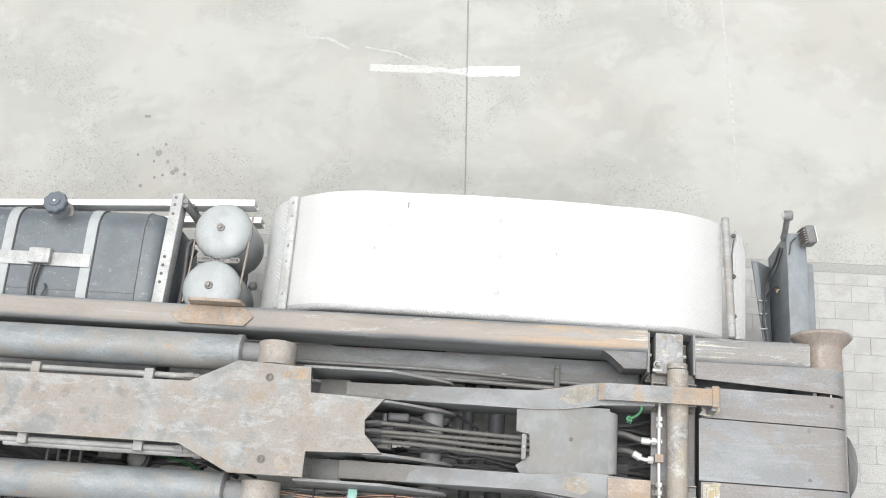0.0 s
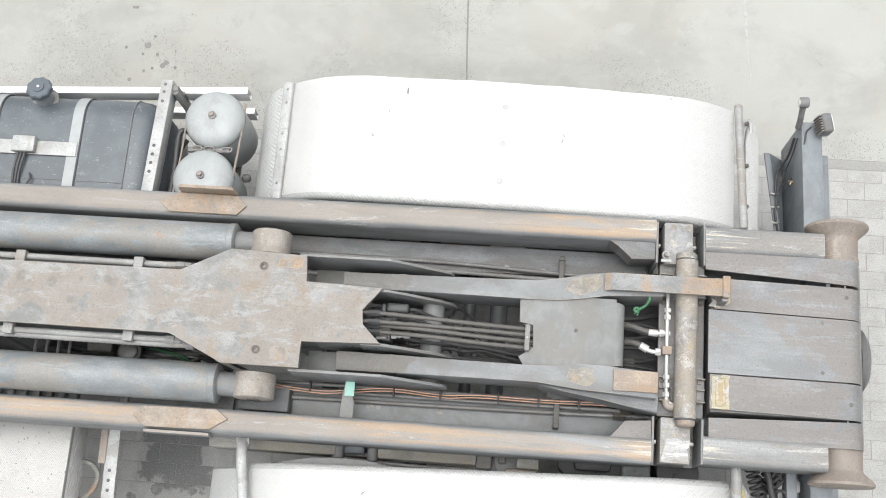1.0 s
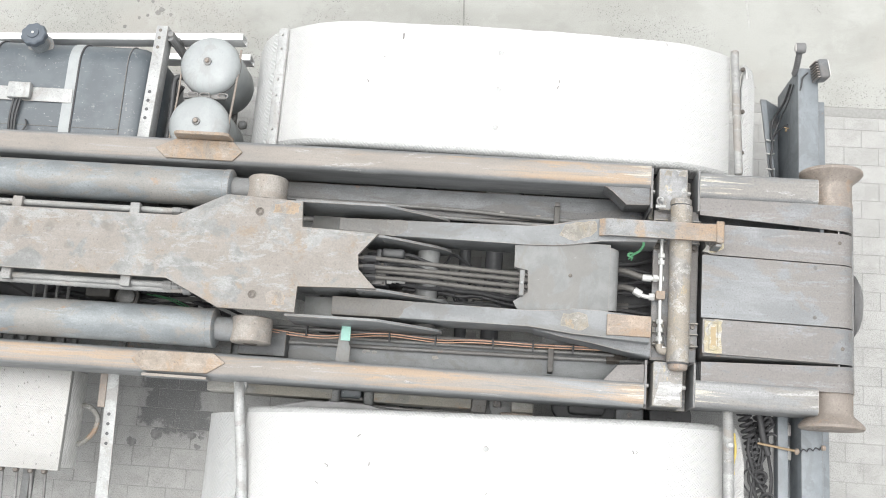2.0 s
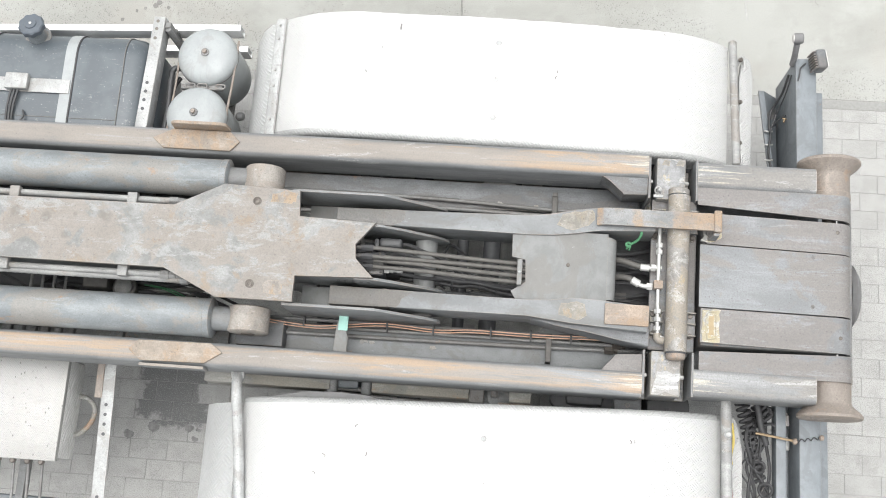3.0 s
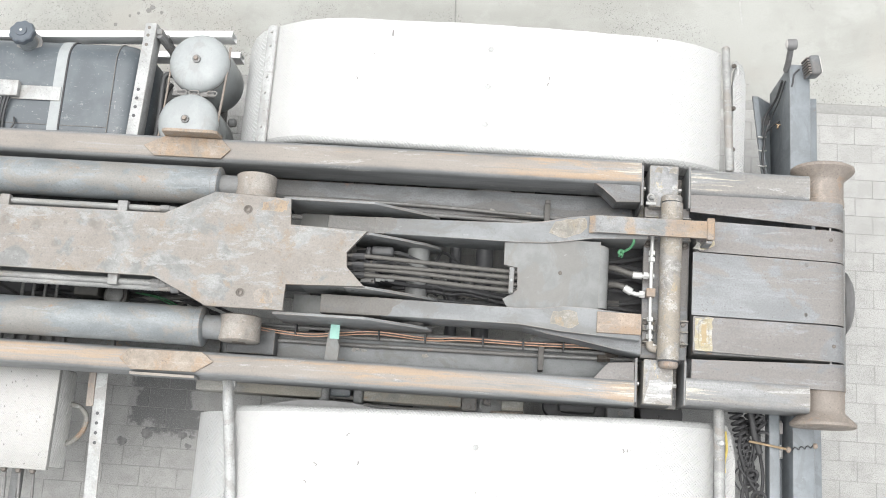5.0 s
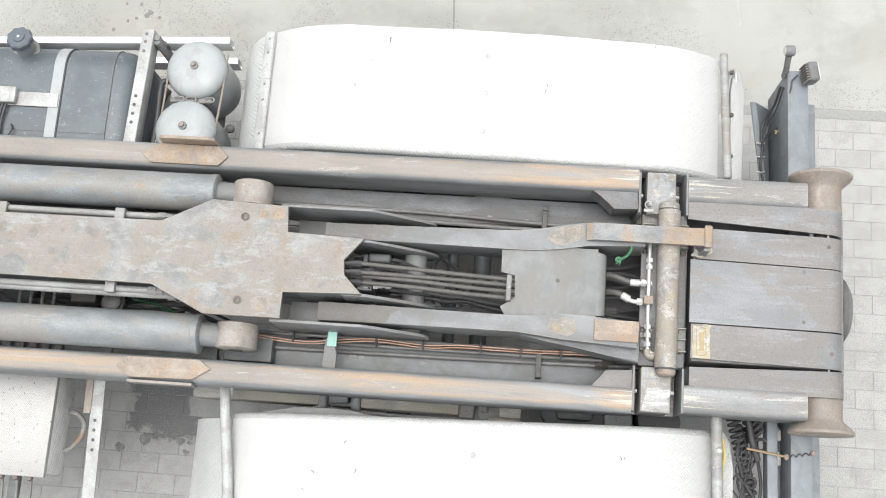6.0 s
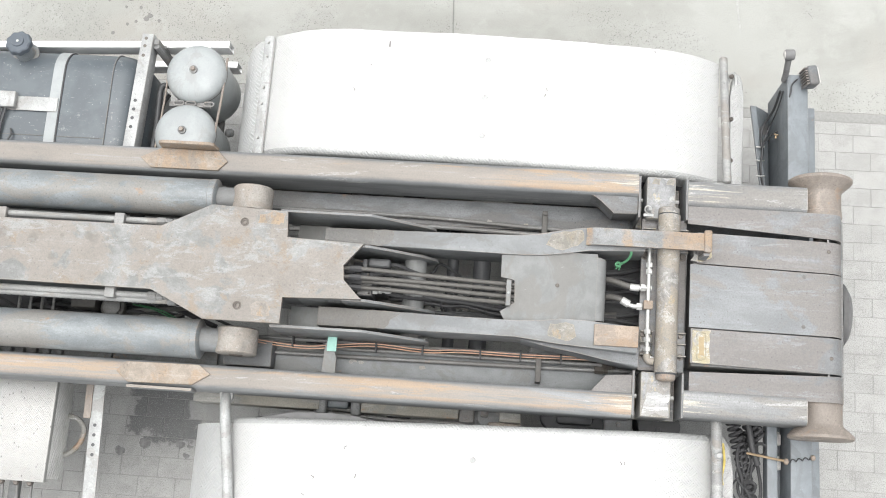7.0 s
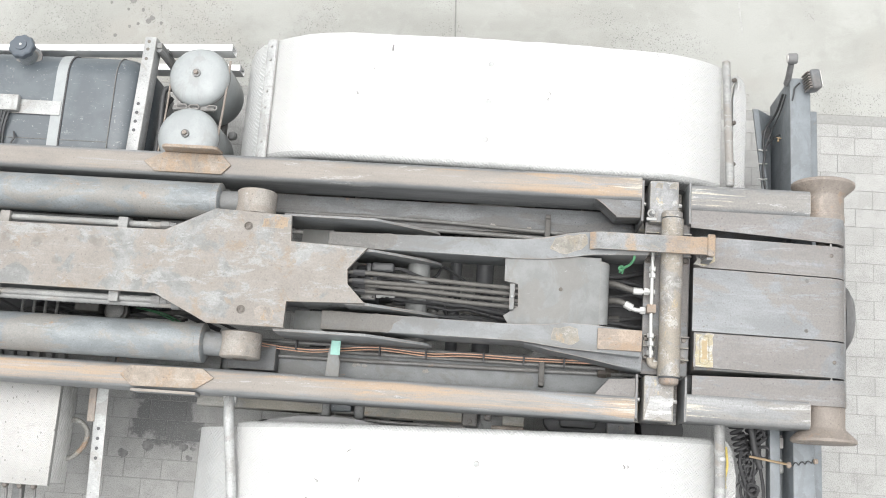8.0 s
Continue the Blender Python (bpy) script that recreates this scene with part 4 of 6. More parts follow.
tab = part("bracket_tab", prism([(-0.392, -0.446), (-0.332, -0.446), (-0.330, -0.375), (-0.360, -0.302), (-0.378, -0.300), (-0.386, -0.33)], 1.20, 1.212, "z", 0.002), M_SHIELD, sub)
part("tape", box(-0.376, -0.334, -0.345, -0.272, 1.213, 1.217, 0.001), M_MINT, tab, "mint green tape tab")


# ---- the loading arm with its jib, ears, shaft and hoses ----
arm = thing("loading_arm", (0, 0, 1.2), "worn brown-grey steel loading arm with forked end", "loading arm")
part("jib_plate", prism([(-3.6, 0.117), (-1.114, 0.126), (-0.901, 0.237), (-0.563, 0.224), (-0.557, 0.107), (-0.218, 0.100), (-0.303, 0.001), (-0.297, -0.063), (-0.211, -0.144), (-0.553, -0.152), (-0.551, -0.268), (-0.89, -0.268), (-1.128, -0.151), (-3.6, -0.147)], 1.420, 1.440, "z", 0.002), M_JIB, arm, "worn brown-grey cover plate")
for spot in (((-0.690, 0.165), (-0.60, 0.160), (-0.575, 0.175), (-0.575, 0.215), (-0.62, 0.218), (-0.69, 0.205)), ((-0.685, -0.205), (-0.66, -0.182), (-0.62, -0.182), (-0.595, -0.205), (-0.605, -0.235), (-0.65, -0.246), (-0.68, -0.232))):
    part("rust_spot", ragged(list(spot), 1.436, 1.4406, 0.006, 75), M_SPOT, arm, "speckled rust spot")
part("jib_beam", box(-3.6, -0.32, -0.138, 0.105, 1.17, 1.419, 0.01), M_GREY, arm)
part("tongue_side", prism([(-0.5, 1.2), (-0.5, 1.42), (-0.22, 1.42), (-0.20, 1.34), (-0.3, 1.2)], 0.088, 0.100, "y", 0.002), M_GREY, arm)
part("tongue_side", prism([(-0.5, 1.2), (-0.5, 1.42), (-0.22, 1.42), (-0.20, 1.34), (-0.3, 1.2)], -0.145, -0.133, "y", 0.002), M_GREY, arm)
for x, y in ((-0.748, 0.166), (-0.742, -0.202)):
    b = part("cap_screw", lathe([(0, 0.019), (0.004, 0.019), (0.0045, 0.015), (0.001, 0.0135), (0.001, 0.0125), (0.006, 0.012), (0.007, 0.007), (0.003, 0.006)], (x, y, 1.440), (0, 0, 1), 20), M_BOLT, arm)
inner = [(-0.30, 1.16), (-0.30, 1.418), (-0.20, 1.415), (-0.10, 1.355), (0.02, 1.275), (0.065, 1.235), (0.085, 1.20), (0.088, 1.16), (0.06, 1.11), (0.0, 1.09), (-0.2, 1.12)]
part("inner_ear", prism(inner, 0.0885, 0.0995, "y", 0.002), M_GREY, arm)
part("inner_ear", prism(inner, -0.1500, -0.1375, "y", 0.002), M_GREY, arm)
outer = [(-0.60, 1.16), (-0.60, 1.418), (-0.20, 1.418), (-0.10, 1.350), (0.02, 1.265), (0.058, 1.235), (0.070, 1.20), (0.070, 1.17), (0.03, 1.12), (-0.2, 1.10)]
part("outer_ear", prism(outer, 0.227, 0.238, "y", 0.002), M_GREY, arm)
part("outer_ear", prism(outer, -0.282, -0.270, "y", 0.002), M_GREY, arm)
# black discs on the ear stand in for the dark inside holes
for i in range(5):
    part("key_hole_disc", rod((-0.37 + 0.033 * i, -0.1515, 1.365), (-0.37 + 0.033 * i, -0.1495, 1.365), 0.008, 6), M_BLACK, arm)
for y0, y1 in ((0.100, 0.226), (-0.269, -0.151)):
    part("web_plate", box(-0.56, -0.415, y0, y1, 1.10, 1.19, 0.003), M_SHIELD, arm)
part("shaft", rod((-0.015, -0.265, 1.17), (-0.015, 0.226, 1.17), 0.050, 32), M_SHIELD, arm)

north = [(-0.158, 0.116), (-0.138, 0.190), (0.45, 0.200), (0.55, 0.212), (0.64, 0.240), (0.75, 0.252), (0.99, 0.250), (0.99, 0.160), (0.75, 0.150), (0.64, 0.130), (0.55, 0.118), (0.45, 0.114)]
south = [(-0.148, -0.249), (-0.128, -0.170), (0.45, -0.176), (0.55, -0.170), (0.64, -0.156), (0.76, -0.158), (0.97, -0.172), (0.97, -0.285), (0.76, -0.272), (0.64, -0.266), (0.55, -0.256), (0.45, -0.246)]
part("arm_root", prism([(-0.41, 0.116), (-0.41, 0.186), (-0.14, 0.190), (-0.16, 0.116)], 1.12, 1.3405, "z", 0.003), M_ROOT, arm, "greasy dark arm root")
part("arm_root", prism([(-0.41, -0.250), (-0.41, -0.168), (-0.13, -0.170), (-0.15, -0.249)], 1.12, 1.3405, "z", 0.003), M_ROOT, arm, "greasy dark arm root")
arm_n = part("fork_arm", prism(north, 1.15, 1.340, "z", 0.004), M_GREY, arm)
arm_s = part("fork_arm", prism(south, 1.15, 1.340, "z", 0.004), M_GREY, arm)
part("grease_patch", ragged([(-0.20, 0.1175), (-0.165, 0.1175), (-0.13, 0.128), (-0.11, 0.148), (-0.105, 0.172), (-0.118, 0.189), (-0.20, 0.188)], 1.336, 1.3409, 0.0025, 81), M_ROOT, arm_n, "dark grease over the arm root")
part("grease_patch", ragged([(-0.19, -0.248), (-0.115, -0.247), (-0.098, -0.225), (-0.09, -0.205), (-0.065, -0.19), (-0.045, -0.172), (-0.19, -0.170)], 1.336, 1.3409, 0.0025, 82), M_ROOT, arm_s, "dark grease over the arm root")
part("bent_strip", sheet([(0.735, 1.350), (0.75, 1.362), (0.77, 1.370), (0.80, 1.372), (0.90, 1.372), (1.25, 1.372), (1.262, 1.366), (1.266, 1.33), (1.267, 1.28)], lambda x: (0.172 - 0.012 * (x < 0.7), 0.247), 0.016), M_STRAP, arm_n, "rusty strap over the locking cylinder")
part("strap_edge", box(1.236, 1.270, 0.164, 0.262, 1.366, 1.380, 0.007, 3), M_STRAP, arm_n)
part("strap_foot", prism([(1.225, 1.262), (1.262, 1.262), (1.262, 1.366), (1.236, 1.366)], 0.150, 0.163, "y", 0.003), M_GREY, arm_n, "grey strap foot")
part("bare_patch", ragged([(0.565, 0.165), (0.585, 0.215), (0.64, 0.232), (0.715, 0.240), (0.725, 0.20), (0.70, 0.165), (0.63, 0.147)], 1.338, 1.3412, 0.006, 73), M_PATCH, arm_n, "rust-yellow bare patch")
part("rust_plate", box(0.785, 0.972, -0.262, -0.172, 1.338, 1.356, 0.003), M_RUST, arm_s, "orange rusty end plate")
part("bare_patch", ragged([(0.585, -0.235), (0.60, -0.185), (0.66, -0.170), (0.705, -0.18), (0.71, -0.235), (0.66, -0.255)], 1.338, 1.3412, 0.006, 74), M_PATCH, arm_s, "rust-yellow bare patch")
part("side_flare", prism([(0.47, -0.235), (0.47, -0.252), (0.58, -0.272), (0.72, -0.292), (0.86, -0.318), (0.985, -0.340), (0.985, -0.25)], 1.14, 1.285, "z", 0.012), M_DARKGREY, arm_s, "dark flared side plate")

# the bent guard between the fork arms
guard = [(0.372, 0.112), (0.375, 0.012), (0.435, 0.003), (0.440, -0.097), (0.377, -0.139), (0.40, -0.176), (0.53, -0.176), (0.640, -0.162), (0.79, -0.160), (0.79, 0.138), (0.62, 0.138), (0.52, 0.122), (0.40, 0.114)]
shield = part("guard_plate", prism(guard, 1.318, 1.328, "z", 0.001), M_SHIELD, arm, "plain pale grey bent guard plate")
part("guard_roll", sheet([(0.788, 1.328), (0.80, 1.326), (0.815, 1.318), (0.825, 1.304), (0.830, 1.285), (0.832, 1.20)], lambda x: (-0.154 + 0.1 * max(0, x - 0.79), 0.125 - 0.2 * max(0, x - 0.79)), 0.010), M_SHIELD, shield)
part("guard_screw", lathe([(0, 0.009), (0.004, 0.008), (0.006, 0.004)], (0.62, -0.01, 1.328), (0, 0, 1), 14), M_BOLT, shield)

for (ya, za), yb in zip(((-0.002, 1.395), (-0.040, 1.395), (-0.05, 1.365), (-0.078, 1.360)), (-0.016, -0.042, -0.070, -0.098)):
    hose = part("hose", tube([(-0.33, ya, za), (-0.22, ya, za), (0.0, (ya + yb) / 2, 1.378), (0.25, yb, 1.35), (0.50, yb, 1.30)], 0.0095, 10, 6), M_HOSE, arm, "grey-brown hydraulic hose")
    part("hose_end", lathe([(0, 0.012), (0.02, 0.014), (0.05, 0.014), (0.055, 0.010)], (-0.28 if ya > -0.08 else -0.15, ya, za), (1, 0, -0.02), 6), M_RUBBER, hose)
clamp = part("hose_clamp", box(0.400, 0.422, -0.116, -0.002, 1.315, 1.358, 0.004), M_SHIELD, arm)
part("clamp_screw", lathe([(0, 0.006), (0.006, 0.005)], (0.411, -0.06, 1.357), (0, 0, 1), 10), M_AIR, clamp)
valves = part("valve_block", joined(box(-0.262, -0.182, -0.108, -0.004, 1.17, 1.325, 0.005), box(-0.29, -0.13, -0.085, 0.06, 1.12, 1.24, 0.008)), M_BLACK, arm, "dark grey hydraulic valve block")
part("cover_plate", box(-0.258, -0.186, -0.104, -0.030, 1.3255, 1.332, 0.003), M_CHASSIS, valves)
for y in (-0.022, -0.06):
    part("union_nut", joined(lathe([(0, 0.016), (0.02, 0.018), (0.04, 0.018), (0.042, 0.013)], (-0.30, y + 0.02, 1.372), (1, 0, 0), 6), lathe([(0, 0.014), (0.03, 0.014)], (-0.262, y + 0.02, 1.372), (1, 0, 0), 14)), M_RUBBER, valves)
for x, y in ((-0.25, -0.012), (-0.205, -0.012), (-0.25, -0.096), (-0.195, -0.096)):
    part("plate_bolt", nut((x, y, 1.325), (0, 0, 1), 0.006, 0.007), M_BOLT, valves)
part("foam_wrap", joined(box(-0.212, -0.112, 0.020, 0.062, 1.27, 1.332, 0.012, 3), box(-0.235, -0.213, 0.012, 0.058, 1.24, 1.322, 0.006)), M_CABLE, valves, "dusty black foam wrapped line")
part("silver_coupling", joined(lathe([(0, 0.013), (0.014, 0.016), (0.016, 0.012), (0.03, 0.012), (0.032, 0.015), (0.055, 0.015), (0.058, 0.011)], (-0.155, -0.081, 1.335), (1, 0.03, 0), 16), nut((-0.178, -0.082, 1.335), (1, 0.03, 0), 0.018, 0.022)), M_ZINC, valves, "bright hose coupling")
for n in range(4):
    part("pilot_hose", tube([(-0.17, 0.03 - 0.035 * n, 1.25), (-0.10, 0.045 - 0.045 * n, 1.29), (-0.02, 0.03 - 0.04 * n, 1.24), (0.08, 0.01 - 0.03 * n, 1.17)], 0.008, 8, 6), M_RUBBER, valves)
for y in (0.162, -0.172):
    pipe = part("jib_pipe", tube([(-3.6, y, 1.368), (-2.0, y, 1.368), (-1.12, y, 1.366)], 0.0145, 12, 4), M_JIBPIPE, arm)
    for x in (-2.85, -2.35, -1.86, -1.322):
        part("pipe_clip", box(x - 0.022, x + 0.022, y - 0.022 if y < 0 else y - 0.045, y + 0.045 if y < 0 else y + 0.022, 1.366, 1.400, 0.003), M_JIBPIPE, pipe)
    part("pipe_nut", lathe([(0, 0.015), (0.002, 0.021), (0.04, 0.021), (0.043, 0.017), (0.07, 0.017), (0.073, 0.013), (0.10, 0.013)], (-1.16, y, 1.366), (1, 0, 0), 6), M_TUBE, pipe)
    part("hose_tail", tube([(-1.06, y, 1.366), (-1.0, y * 0.97, 1.36), (-0.9, y * 0.9, 1.33)], 0.011, 10, 6), M_RUBBER, pipe)


sleeve = part("spiral_guard", tube([(-1.96, -0.186, 1.350), (-1.6, -0.187, 1.348), (-1.3, -0.187, 1.346), (-1.10, -0.186, 1.344), (-1.03, -0.18, 1.335)], 0.0165, 12, 24, 0.05), M_JIBPIPE, arm, "dusty grey spiral hose guard")
part("guard_end", lathe([(0, 0.018), (0.004, 0.021), (0.035, 0.021), (0.04, 0.014), (0.075, 0.014)], (-1.075, -0.188, 1.345), (1, 0.06, -0.1), 12), M_CHASSIS, sleeve)


def lift_cylinder(y):
    """A main lifting ram: barrel, end collar, neck and pivot eye."""
    c = thing("lift_cylinder", (-0.77, y, 1.27), "blue-grey painted hydraulic lift cylinder with chipped paint", "hydraulic cylinder", "lift cylinders")
    part("barrel", lathe([(0, 0.086), (2.645, 0.086)], (-3.6, y, 1.275), (1, 0, 0), 56), M_BARREL, c)
    part("collar", lathe([(0, 0.086), (0.003, 0.0885), (0.028, 0.0885), (0.034, 0.08), (0.036, 0.05)], (-0.957, y, 1.275), (1, 0, 0), 56), M_BARREL, c)
    part("neck", lathe([(0, 0.054), (0.11, 0.054), (0.12, 0.05)], (-0.95, y, 1.275), (1, 0, 0), 32), M_GREY, c)
    part("eye", lathe([(0, 0.05), (0.002, 0.083), (0.008, 0.090), (0.112, 0.090), (0.118, 0.083), (0.12, 0.05)], (-0.765, y - 0.06, 1.275), (0, 1, 0), 44), M_TAN, c, "tan primed pivot eye")
    part("pivot_pin", rod((-0.765, y - 0.064, 1.275), (-0.765, y + 0.064, 1.275), 0.04, 24), M_BOLT, c)
    return c


lift_cylinder(0.305)
lift_cylinder(-0.337)


# ---- the locking cylinder across the rear of the frame ----
lock = thing("locking_cylinder", (1.095, 0, 1.22), "worn steel locking cylinder across the frame, retracted", "hydraulic cylinder")
part("barrel", lathe([(0, 0.042), (0.003, 0.048), (0.12, 0.048), (0.122, 0.0465), (0.40, 0.0465), (0.402, 0.048), (0.695, 0.048), (0.698, 0.042)], (1.098, -0.356, 1.285), (0, 1, 0), 44), M_LOCK, lock)
part("gland_ring", lathe([(0, 0.044), (0.008, 0.044)], (1.098, -0.362, 1.285), (0, 1, 0), 32), M_BLACK, lock)
part("gland_ring", lathe([(0, 0.044), (0.008, 0.044)], (1.096, 0.340, 1.285), (0, 1, 0), 32), M_BLACK, lock)
part("end_knob", lathe([(0, 0.02), (0.004, 0.036), (0.010, 0.041), (0.026, 0.042), (0.032, 0.036)], (1.099, -0.390, 1.285), (0, 1, 0), 32), M_ROLLER, lock)
part("end_knob", lathe([(0, 0.046), (0.022, 0.046), (0.028, 0.04), (0.03, 0.01)], (1.095, 0.346, 1.285), (0, 1, 0), 32), M_LOCK, lock)
part("base_plate", box(0.988, 1.186, -0.34, 0.34, 1.19, 1.212, 0.004), M_PLATE, lock)
for x in (1.004, 1.168):
    for y in (-0.27, -0.185, 0.17, 0.25):
        bolt(lock, x, y, 1.212, 0.012, 0.012)
for x0, x1 in ((0.992, 1.046), (1.148, 1.190)):
    for y in (-0.275, 0.185):
        foot = part("foot_clamp", box(x0, x1, y, y + 0.105, 1.2125, 1.222, 0.003), M_BLOCK, lock, "greasy clamp foot")
        for dy in (0.0, 0.052, 0.100):
            part("weld_rib", box(x0, x1, y + dy, y + dy + 0.005, 1.222, 1.246, 0.002), M_BLOCK, foot)
line = part("feed_pipe", tube([(1.018, 0.20, 1.268), (1.018, 0.0, 1.27), (1.02, -0.25, 1.268), (1.03, -0.285, 1.265), (1.06, -0.30, 1.27)], 0.0085, 10, 6), M_ZINC, lock, "zinc plated feed pipe")
for y in (0.105, 0.075, -0.19, -0.225, -0.265):
    part("pipe_nut", lathe([(0, 0.012), (0.002, 0.0155), (0.020, 0.0155), (0.022, 0.012)], (1.019, y, 1.269), (0, 1, 0), 6), M_ZINC, line)
part("tee_block", box(0.997, 1.036, -0.082, -0.045, 1.25, 1.295, 0.004), M_RUST, lock, "rusty tee block")
part("corner_elbow", tube([(1.02, -0.275, 1.262), (1.025, -0.30, 1.262), (1.05, -0.305, 1.265)], 0.017, 12, 6), M_LOCK, lock)
for pts, dx in (([(0.80, 0.055, 1.20), (0.86, 0.045, 1.235), (0.925, 0.022, 1.255), (0.95, 0.016, 1.258)], 0.0), ([(0.80, -0.035, 1.20), (0.85, -0.03, 1.24), (0.89, -0.038, 1.26), (0.915, -0.052, 1.262)], 0.0)):
    h = part("hose", tube(pts, 0.013, 12, 6), M_HOSE, lock)
    e = Vector(pts[-1])
    if pts[0][1] > 0:
        part("hose_end", joined(lathe([(0, 0.013), (0.003, 0.016), (0.04, 0.016), (0.043, 0.010), (0.05, 0.010)], e - Vector((0.012, 0, 0)), (1, -0.05, 0), 16), nut(e + Vector((0.036, 0, 0)), (1, 0, 0), 0.017, 0.02), lathe([(0, 0.011), (0.03, 0.011)], e + Vector((0.052, 0, 0)), (1, 0, 0), 10)), M_ZINC, h)
    else:
        part("hose_end", joined(lathe([(0, 0.013), (0.003, 0.017), (0.038, 0.017), (0.04, 0.010)], e - Vector((0.012, -0.008, 0)), (1, -0.55, 0), 16), tube([e + Vector((0.02, -0.012, 0)), e + Vector((0.045, -0.018, 0)), e + Vector((0.07, -0.016, 0))], 0.010, 10, 5), nut(e + Vector((0.055, -0.017, 0)), (1, 0, 0), 0.017, 0.024)), M_ZINC, h)
part("shackle", joined(tube([(1.004, 0.345, 1.268), (0.990, 0.362, 1.282), (0.998, 0.378, 1.285), (1.016, 0.374, 1.282), (1.020, 0.352, 1.270)], 0.0035, 8, 6), rod((1.004, 0.366, 1.268), (1.014, 0.366, 1.290), 0.008, 12), box(0.985, 1.03, 0.335, 0.350, 1.2625, 1.272, 0.003)), M_GALV, lock, "pale shackle with a bolt")
cord = thing("cord", (0.88, 0.11, 1.22), "short green cord knotted to the arm", "cord")
part("strand", tube([(0.930, 0.165, 1.33), (0.931, 0.145, 1.325), (0.918, 0.125, 1.30), (0.893, 0.112, 1.28)], 0.006, 8, 6), M_GREEN, cord)
part("knot", joined(tube([(0.896, 0.112, 1.28), (0.880, 0.116, 1.286), (0.872, 0.106, 1.284), (0.887, 0.098, 1.28)], 0.006, 8, 5), tube([(0.89, 0.112, 1.28), (0.882, 0.100, 1.278), (0.874, 0.092, 1.27)], 0.004, 6, 4), tube([(0.893, 0.110, 1.28), (0.891, 0.098, 1.278), (0.886, 0.086, 1.27)], 0.003, 6, 4)), M_GREEN, cord)


# ---- fenders of aluminium tread plate over the twin axles ----
def roll_edge(prof, edge, side, r, drop):
    """The rounded inner edge of a sheet: a quarter turn, then straight down."""
    bm = bmesh.new()
    rows = []
    for x, z in prof:
        y = edge(x)
        arc = [(y + side * r * math.sin(radians(a)), z - 0.0005 - r + r * math.cos(radians(a))) for a in (0, 18, 36, 54, 72, 90)]
        arc.append((y + side * r, z - r - drop))
        arc.append((y + side * (r - 0.006), z - r - drop))
        arc += [(y + side * (r - 0.006) * math.sin(radians(a)), z - 0.0065 - r + 0.0065 + (r - 0.006) * math.cos(radians(a))) for a in (90, 45, 0)]
        rows.append([bm.verts.new((x, *p)) for p in arc])
    n = len(rows[0])
    for a, b in zip(rows, rows[1:]):
        for i in range(n):
            bm.faces.new((a[i], a[(i + 1) % n], b[(i + 1) % n], b[i]))
    bm.faces.new(rows[0][::-1])
    bm.faces.new(rows[-1])
    return bm


def fender(s, width, z_top, rivets, flecks, label):
    f = thing("fender", (0.25, s * 0.9, 1.2), label, "fender", "rear fenders")
    prof = [(-0.785, z_top - 0.115), (-0.72, z_top - 0.070), (-0.62, z_top - 0.025), (-0.52, z_top - 0.005), (-0.40, z_top), *[(-0.3 + 0.1 * k, z_top) for k in range(13)], (1.02, z_top - 0.003), (1.10, z_top - 0.012), (1.20, z_top - 0.045), (1.28, z_top - 0.085), (1.335, z_top - 0.13)]
    top = part("tread_sheet", sheet(prof, width, 0.006), M_FENDER, f)
    part("edge_roll", roll_edge(prof, lambda x: width(x)[0 if s > 0 else 1], -1 if s > 0 else 1, 0.028, 0.10), M_EDGEROLL, top, "rolled tread plate edge, shaded in its colour")
    part("front_apron", sheet([(-1.03 if s < 0 else -0.99, z_top - 0.42), (-0.95 if s < 0 else -0.93, z_top - 0.27), (-0.87, z_top - 0.18), (-0.80, z_top - 0.118)], lambda x: (width(-0.8)[0] - 0.02 * (s < 0), width(-0.8)[1]), 0.006), M_FLAP, f, "sloping tread plate apron, colour lightened for its slope")
    for x, y in rivets:
        part("rivet", lathe([(0, 0.014), (0.004, 0.012), (0.007, 0.005)], (x, y, z_top - 0.001), (0, 0, 1), 16), M_GALV, top)
    rnd = random.Random(60 + s)
    for x, y, size in flecks:
        z = z_top + 0.001
        part("dirt_fleck", tube([(x, y, z), (x + rnd.uniform(-0.006, 0.006), y + 0.4 * size, z), (x + rnd.uniform(-0.01, 0.01), y + size, z)], 0.1 * size + 0.001, 6, 3), M_OILSPOT, top)
    return f


def wide_n(x):
    t = (x + 0.78) / 2.1
    stations = ((-0.9, 1.160), (-0.785, 1.166), (-0.41, 1.177), (0.23, 1.177), (0.68, 1.164), (1.08, 1.145), (1.40, 1.138))
    for (xa, ya), (xb, yb) in zip(stations, stations[1:]):
        if x <= xb:
            break
    return (0.594 - 0.028 * t, ya + (yb - ya) * (x - xa) / (xb - xa) + 0.0025 * math.sin(21 * x) * math.sin(8 * x + 1))


def wide_s(x):
    t = (x + 0.75) / 2.05
    return (-1.29, -0.683 + 0.064 * t)


fn = fender(1, wide_n, 1.228, ((0.252, 1.052), (0.249, 0.868), (0.247, 0.684)), ((-0.212, 1.095, 0.030), (-0.361, 0.872, 0.014), (0.525, 0.885, 0.016), (0.532, 0.915, 0.014), (1.02, 1.128, 0.010), (-0.29, 1.0, 0.008)), "bright aluminium tread plate fender beside the rails")
fs = fender(-1, wide_s, 1.215, ((0.30, -0.775), (0.31, -1.20)), ((-0.257, -0.765, 0.014), (-0.385, -0.90, 0.014), (-0.205, -0.885, 0.018), (-0.42, -0.975, 0.010), (0.93, -0.752, 0.016), (0.945, -0.748, 0.012), (0.31, -0.968, 0.010)), "bright aluminium tread plate fender with bent tube stays")
